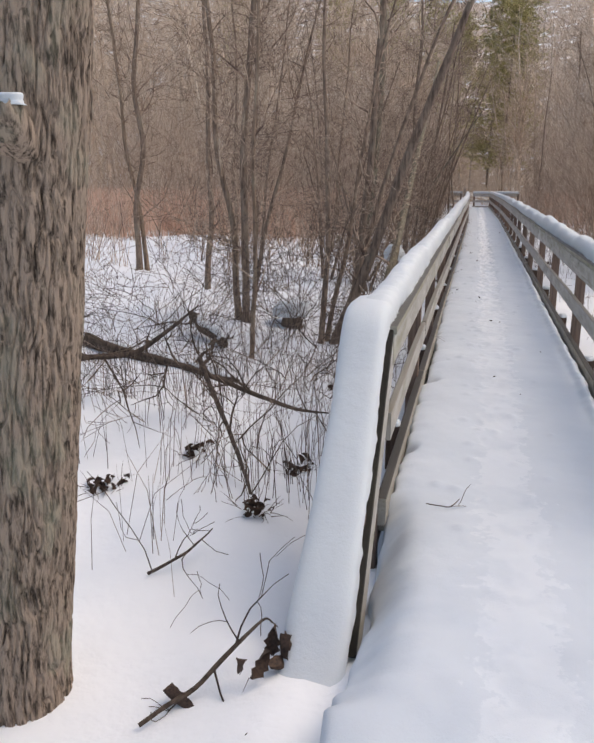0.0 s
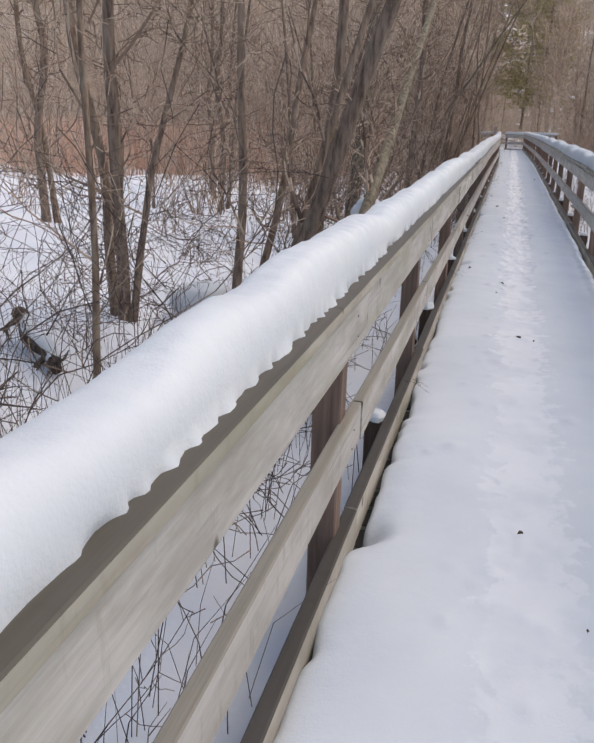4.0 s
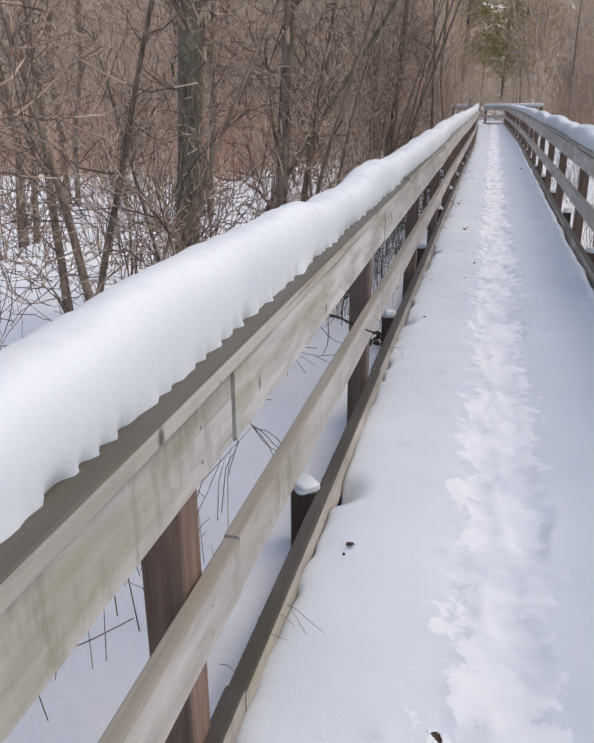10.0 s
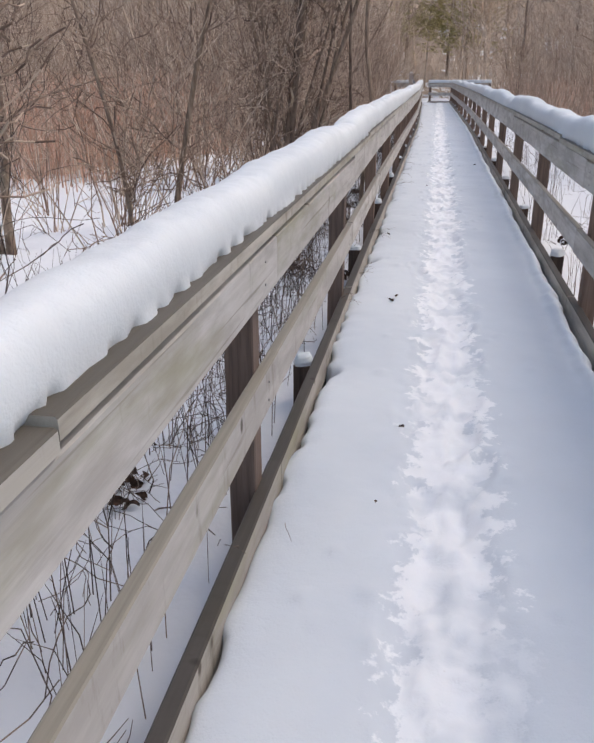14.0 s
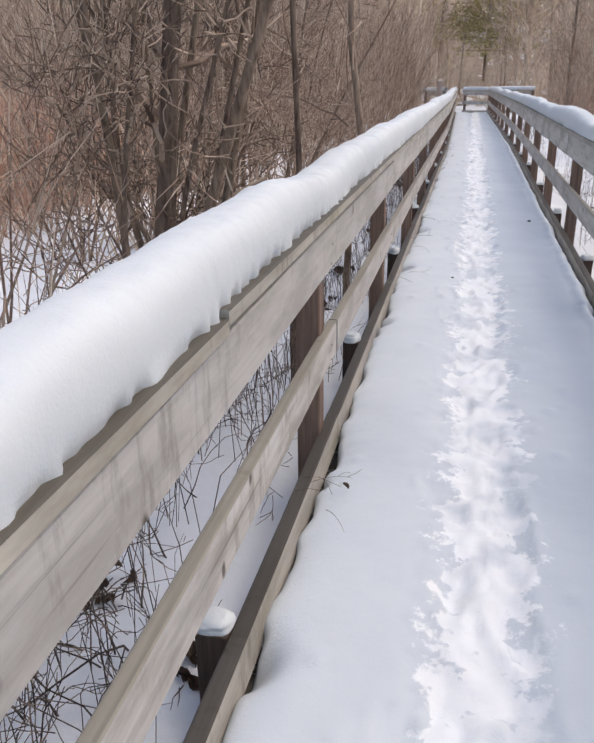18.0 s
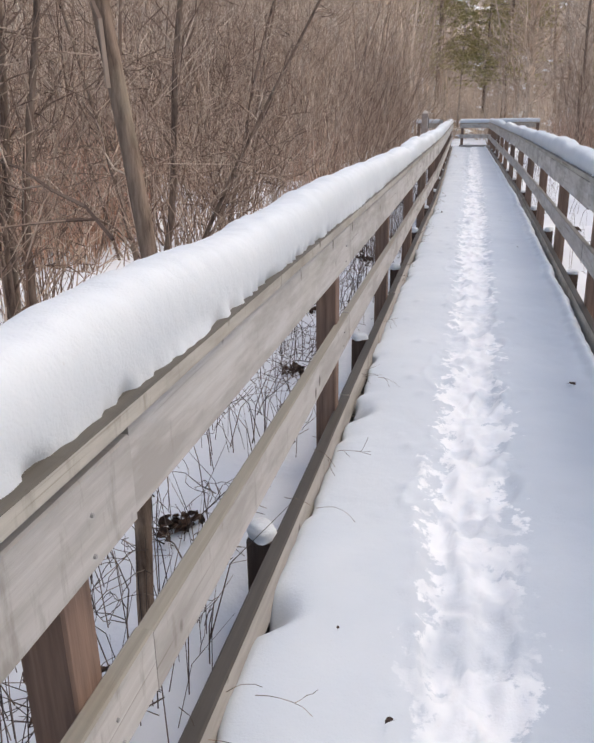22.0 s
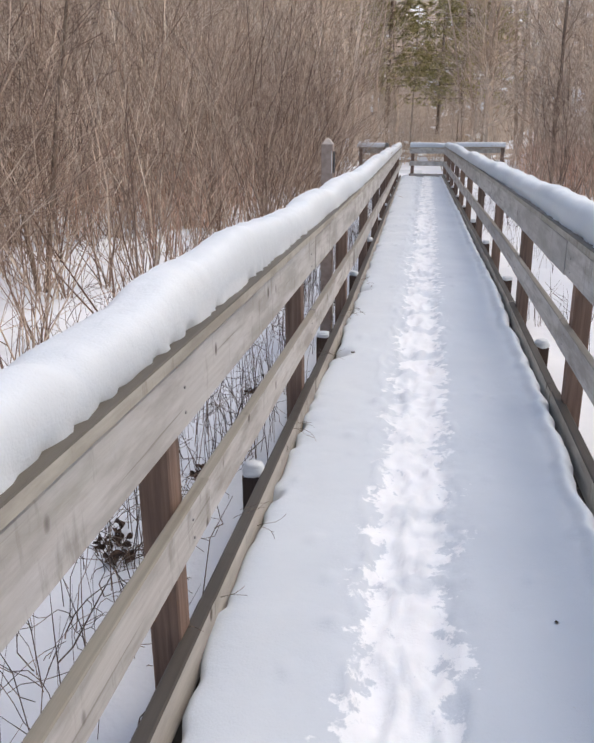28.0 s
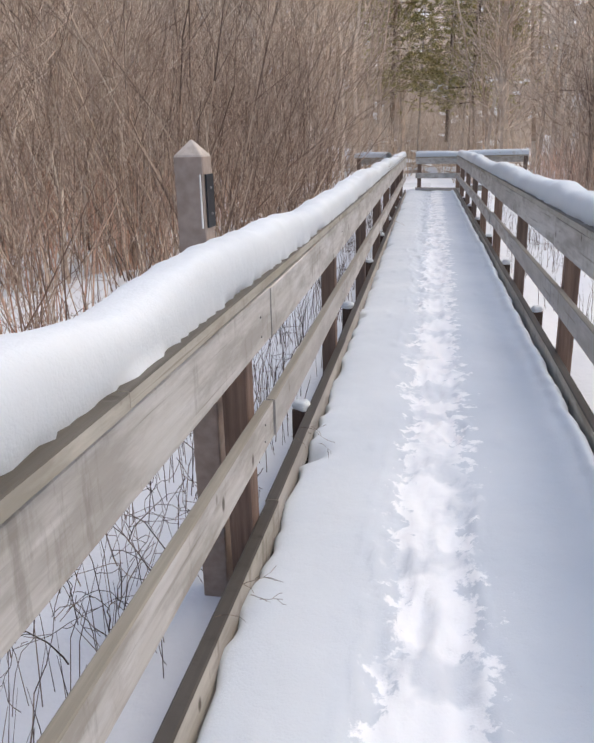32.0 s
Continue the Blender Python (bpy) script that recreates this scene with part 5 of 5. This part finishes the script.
# ---- fallen wood and litter by the start ----
def fallen(name, label, path, radii, seed, twig_n=0, mat=None, sides=9):
    path = np.array(path, float)
    t0, t1 = np.linspace(0, 1, len(path)), np.linspace(0, 1, 6 * len(path))
    wob = radii[0] * 0.9
    radii = np.interp(t1, t0, radii)
    path = np.stack([np.interp(t1, t0, path[:, c]) + wob * smooth_noise(seed + c, t1 * 7, t1 * 0) for c in range(3)], 1)
    for _ in range(2):
        path[1:-1] = 0.25 * path[:-2] + 0.5 * path[1:-1] + 0.25 * path[2:]
    ob = thing(name, label, "branch", loc=tuple(path[0]))
    v, f = limb(path - path[0], radii, sides, seed, 0.12, radii[0] * 0.08)
    part("stem", raw_mesh("stem", v, f, mat or DEAD_WOOD, True), ob)
    if radii[0] > 0.03 and "log" in name:
        wob = 1 + 0.35 * smooth_noise(seed + 9, t1 * 9, t1 * 0)
        crust = limb(path[2:-2] + np.stack([0 * radii, 0 * radii, radii * 0.6], 1)[2:-2], (radii * 0.78 * wob)[2:-2] * np.sin(math.pi * t1[2:-2]) ** 0.4, 10, seed + 8, 0.2)
        tagged(new("log_snow", raw_mesh("log_snow", *crust, SNOW, True)), "crust of snow along a fallen log", "snow")
    rng = np.random.RandomState(seed)
    for _ in range(twig_n):
        segs = []
        i = rng.randint(1, len(path) - 1)
        branchy(rng, segs, path[i] - path[0], rng.normal(0, 1, 3) + (0, 0, 0.6), rng.uniform(0.25, 0.7), radii[i] * 0.5, 1, 5, 0.2, 0.0, (3, 3, 2), 0.8, 0.6, 0.0016)
        part("twig", raw_mesh("twig", *tubes(segs, 4), DEAD_WOOD), ob)["kind"] = "stuff"


def lift(x, y, dz):
    return (x, y, on_ground(x, y) + dz)


fallen("fallen_log", "rotting dark log half buried in snow", [lift(-4.7, 5.1, 0.04), lift(-4.1, 5.05, 0.05), lift(-3.5, 5.0, 0.06), lift(-2.9, 4.95, 0.05), lift(-2.5, 4.92, 0.02)], [0.04, 0.055, 0.06, 0.05, 0.03], 1601, 5)
fallen("fallen_log", "short broken log with snow on it", [lift(-3.6, 6.2, 0.16), lift(-3.2, 6.0, 0.10), lift(-2.95, 5.85, 0.04)], [0.06, 0.065, 0.04], 1602, 3)
fallen("fallen_branch", "long dark fallen limb propped over the snow", [lift(-3.4, 3.4, 0.5), lift(-2.7, 3.35, 0.42), lift(-2.0, 3.3, 0.34), lift(-1.5, 3.25, 0.30), lift(-1.25, 3.2, 0.22)], [0.028, 0.024, 0.02, 0.014, 0.006], 1603, 12)
fallen("fallen_branch", "dark branch slanting down into the snow", [lift(-2.35, 3.3, 0.46), lift(-2.0, 2.85, 0.30), lift(-1.7, 2.4, 0.16), lift(-1.5, 1.95, -0.02)], [0.02, 0.018, 0.015, 0.01], 1604, 8)
fallen("fallen_branch", "curved dark branch lying on the snow with dead leaves", [lift(-1.36, 0.08, 0.02), lift(-1.22, 0.24, 0.05), lift(-1.09, 0.40, 0.10), lift(-0.98, 0.50, 0.17), lift(-0.93, 0.48, 0.16)], [0.008, 0.010, 0.009, 0.005, 0.002], 1605, 4)
fallen("fallen_branch", "small forked twig on the snow", [lift(-1.75, 1.0, 0.02), lift(-1.6, 1.15, 0.07), lift(-1.5, 1.3, 0.12)], [0.008, 0.007, 0.003], 1606, 5)
fallen("fallen_branch", "bare limb reaching in past the oak", [lift(-2.9, 2.2, 0.75), lift(-2.6, 2.6, 0.72), lift(-2.35, 2.8, 0.86), lift(-2.2, 2.95, 1.02)], [0.022, 0.02, 0.014, 0.006], 1607, 7)
fallen("stick", "thin stick caught between the rails", [(-0.80, 10.35, 0.52), (-0.70, 10.45, 0.455), (-0.585, 10.56, 0.37)], [0.006, 0.006, 0.004], 1608, 0)
fallen("twig", "thin curved twig on the deck snow", [(-0.42, 1.50, -0.005), (-0.36, 1.47, 0.0), (-0.30, 1.48, -0.003), (-0.26, 1.55, 0.01)], [0.003, 0.003, 0.003, 0.002], 1609, 1)


def stump(x, y, high, r, seed, label):
    z = on_ground(x, y)
    ob = thing("tree_stump", label, "stump", loc=(x, y, z))
    hs = np.linspace(-0.2, high, 10)
    part("wood", raw_mesh("wood", *limb(np.stack([0.1 * hs, 0 * hs, hs], 1), r * (1 - 0.25 * hs / high), 14, seed, 0.16, 0.008), BARK, True), ob)
    cap = tagged(new("stump_snow", snow_lump("stump_snow", seed + 1, r * 1.5, r * 1.5, 0.2)), "heaped cap of snow on a broken stump", "snow")
    cap.location = (x + 0.1 * high, y, z + high - 0.02)


stump(-1.40, 7.9, 0.92, 0.085, 1620, "broken dark stump under a cap of snow")
stump(-2.6, 7.4, 0.18, 0.16, 1622, "low stump buried in a mound of snow")


def leaf_mesh(seed, size):
    """A curled, lobed dead leaf with a stalk."""
    rows, cols = 9, 5
    u, v = np.meshgrid(np.linspace(0, 1, rows), np.linspace(-1, 1, cols), indexing="ij")
    wide = np.sin(math.pi * u ** 0.8) * (0.34 + 0.10 * np.cos(u * 22 + seed))
    x, y = wide * v, u - 0.5
    z = 0.22 * v * v * (1 + u) + 0.12 * np.sin(3 * u + seed)
    verts = np.stack([x, y, z], 2).reshape(-1, 3) * size
    f = grid_faces(rows, cols)
    lower = verts - (0, 0, 0.0015)
    vv = np.concatenate([verts, lower])
    stalk_v, stalk_f = tubes([(0, -0.5 * size, 0.02 * size, 0.05 * size, -0.95 * size, 0.1 * size, 0.0015, 0.001)], 4)
    return raw_mesh("dead_leaf", *joined([(vv, np.concatenate([f, f[:, ::-1] + len(verts)])), (stalk_v, stalk_f)]), LEAF, True)


def leaf_clump(rng, n):
    """A low, matted heap of curled leaves, as one mesh."""
    pieces = []
    rows, cols = 5, 3
    u, v = np.meshgrid(np.linspace(0, 1, rows), np.linspace(-1, 1, cols), indexing="ij")
    flat = np.stack([0.32 * np.sin(math.pi * u ** 0.8) * v, u - 0.5, 0.28 * v * v + 0.2 * np.sin(3 * u)], 2).reshape(-1, 3)
    for _ in range(n):
        turn = pose(0, 0, 0, rng.normal(0, 45), rng.normal(0, 45), rng.uniform(0, 360)).to_3x3()
        at = np.array([rng.normal(0, 0.05), rng.normal(0, 0.06), abs(rng.normal(0.01, 0.022))])
        pieces.append((flat @ np.array(turn).T * rng.uniform(0.035, 0.075) + at, grid_faces(rows, cols)))
    return raw_mesh("leaf_mat", *joined(pieces), LITTER, True)


LEAVES = [leaf_mesh(k, 0.07 + 0.012 * k) for k in range(4)]
DECK_LEAVES = [(0.149, 3.71), (-0.035, 4.21), (-0.023, 6.89), (0.075, 6.83), (-0.20, 8.31), (-0.16, 8.74), (-0.5, 9.40), (-0.49, 9.46), (-0.20, 14.0), (-0.26, 13.42), (-0.32, 15.92), (-0.35, 15.82),
               (-0.38, 21.36), (-0.2, 21.05), (0.51, 23.55), (0.42, 5.3), (-0.48, 12.2), (-0.5, 17.9), (0.45, 27.8), (-0.46, 30.6)]
for k, (x, y) in enumerate(DECK_LEAVES):
    ob = tagged(new("dead_leaf", LEAVES[k % 4]), "curled dark brown dead leaf lying on snow", "leaf", "dead leaves on the deck")
    ob.location, ob.rotation_euler = (x, y, -0.016), (0.2 * math.sin(k), 0.3 * math.cos(2 * k), 2.1 * k)
    s = 0.17 + 0.10 * (k % 3)
    ob.scale = (s, s, s)
for k, (x, y, dz) in enumerate([(-0.95, 0.50, 0.09), (-0.91, 0.46, 0.07), (-0.87, 0.47, 0.06), (-1.02, 0.33, 0.10), (-0.98, 0.36, 0.08), (-1.26, 0.22, 0.02), (-0.89, 0.44, 0.02)]):
    ob = tagged(new("dead_leaf", LEAVES[(k + 1) % 4]), "dry dark leaf hanging from a fallen branch", "leaf", "dead leaves on the branch")
    ob.location, ob.rotation_euler = lift(x, y, dz), (1.4 + 0.3 * math.sin(k), 0.2 * k, 1.7 * k)
    ob.scale = (1.1, 1.5, 1.1)

# dark tussocks of dead grass and leaves in hollows of the snow
rng = np.random.RandomState(71)
tuss = [(-2.5, 2.0), (-1.38, 1.68), (-1.39, 2.73), (-2.19, 2.76), (-1.42, 4.68), (-1.24, 6.04), (-1.32, 6.76), (-0.86, 7.54), (-1.3, 9.7), (-0.88, 12.41), (-1.34, 13.79), (-1.29, 17.4), (-0.86, 17.21), (-1.25, 21.26), (-1.21, 22.2), (-1.18, 24.25), (-1.29, 25.61), (-1.3, 28.4), (-1.19, 29.5), (-1.2, 30.9), (1.4, 15.6), (1.3, 19.2), (1.45, 26.6), (1.4, 31.0)]
for k, (x, y) in enumerate(tuss):
    segs = []
    for _ in range(34):
        a, q = rng.uniform(0, 6.28), rng.uniform(0.02, 0.09)
        branchy(rng, segs, (q * math.cos(a), q * math.sin(a), -0.03), (math.cos(a) * 0.9, math.sin(a) * 0.9, 0.8), rng.uniform(0.07, 0.2), 0.0035, 0, 4, 0.22, -0.12, (1, 1, 1), 0.5, 0.6, 0.001)
    ob = thing("grass_tussock", "dark tussock of dead grass in a hollow of the snow", "grass", "dead tussocks", lift(x, y, 0.0))
    part("tuft", raw_mesh("tuft", *tubes(segs, 3), LITTER), ob)["kind"] = "stuff"
    part("leaf_mat", leaf_clump(rng, 22), ob, "matted dark brown leaves")["kind"] = "stuff"

# thin stalks and bits of twig that lean in over the curb
rng = np.random.RandomState(83)
for k, y in enumerate([5.6, 8.9, 11.4, 13.1, 15.7, 16.4, 17.9, 19.6, 20.9, 22.0, 22.5, 23.4, 24.6, 25.9, 26.4, 27.6, 28.2, 29.1, 30.4, 31.6, 33.0]):
    segs = []
    for _ in range(rng.randint(2, 6)):
        at = (rng.normal(0, 0.05), rng.normal(0, 0.10), 0.02)
        branchy(rng, segs, at, (1.0, rng.normal(0, 0.7), 0.35), rng.uniform(0.06, 0.17), 0.0013, 1, 5, 0.16, -0.10, (1, 2, 1), 0.6, 0.7, 0.0008)
    stalk = thing("dead_stalk", "thin dead stalks leaning over the curb onto the snow", "grass", "dead stalks at the curb", (LEFT - 0.012, y, 0.0))
    part("stem", raw_mesh("stem", *tubes(segs, 3), DARK_TWIG), stalk)["kind"] = "stuff"
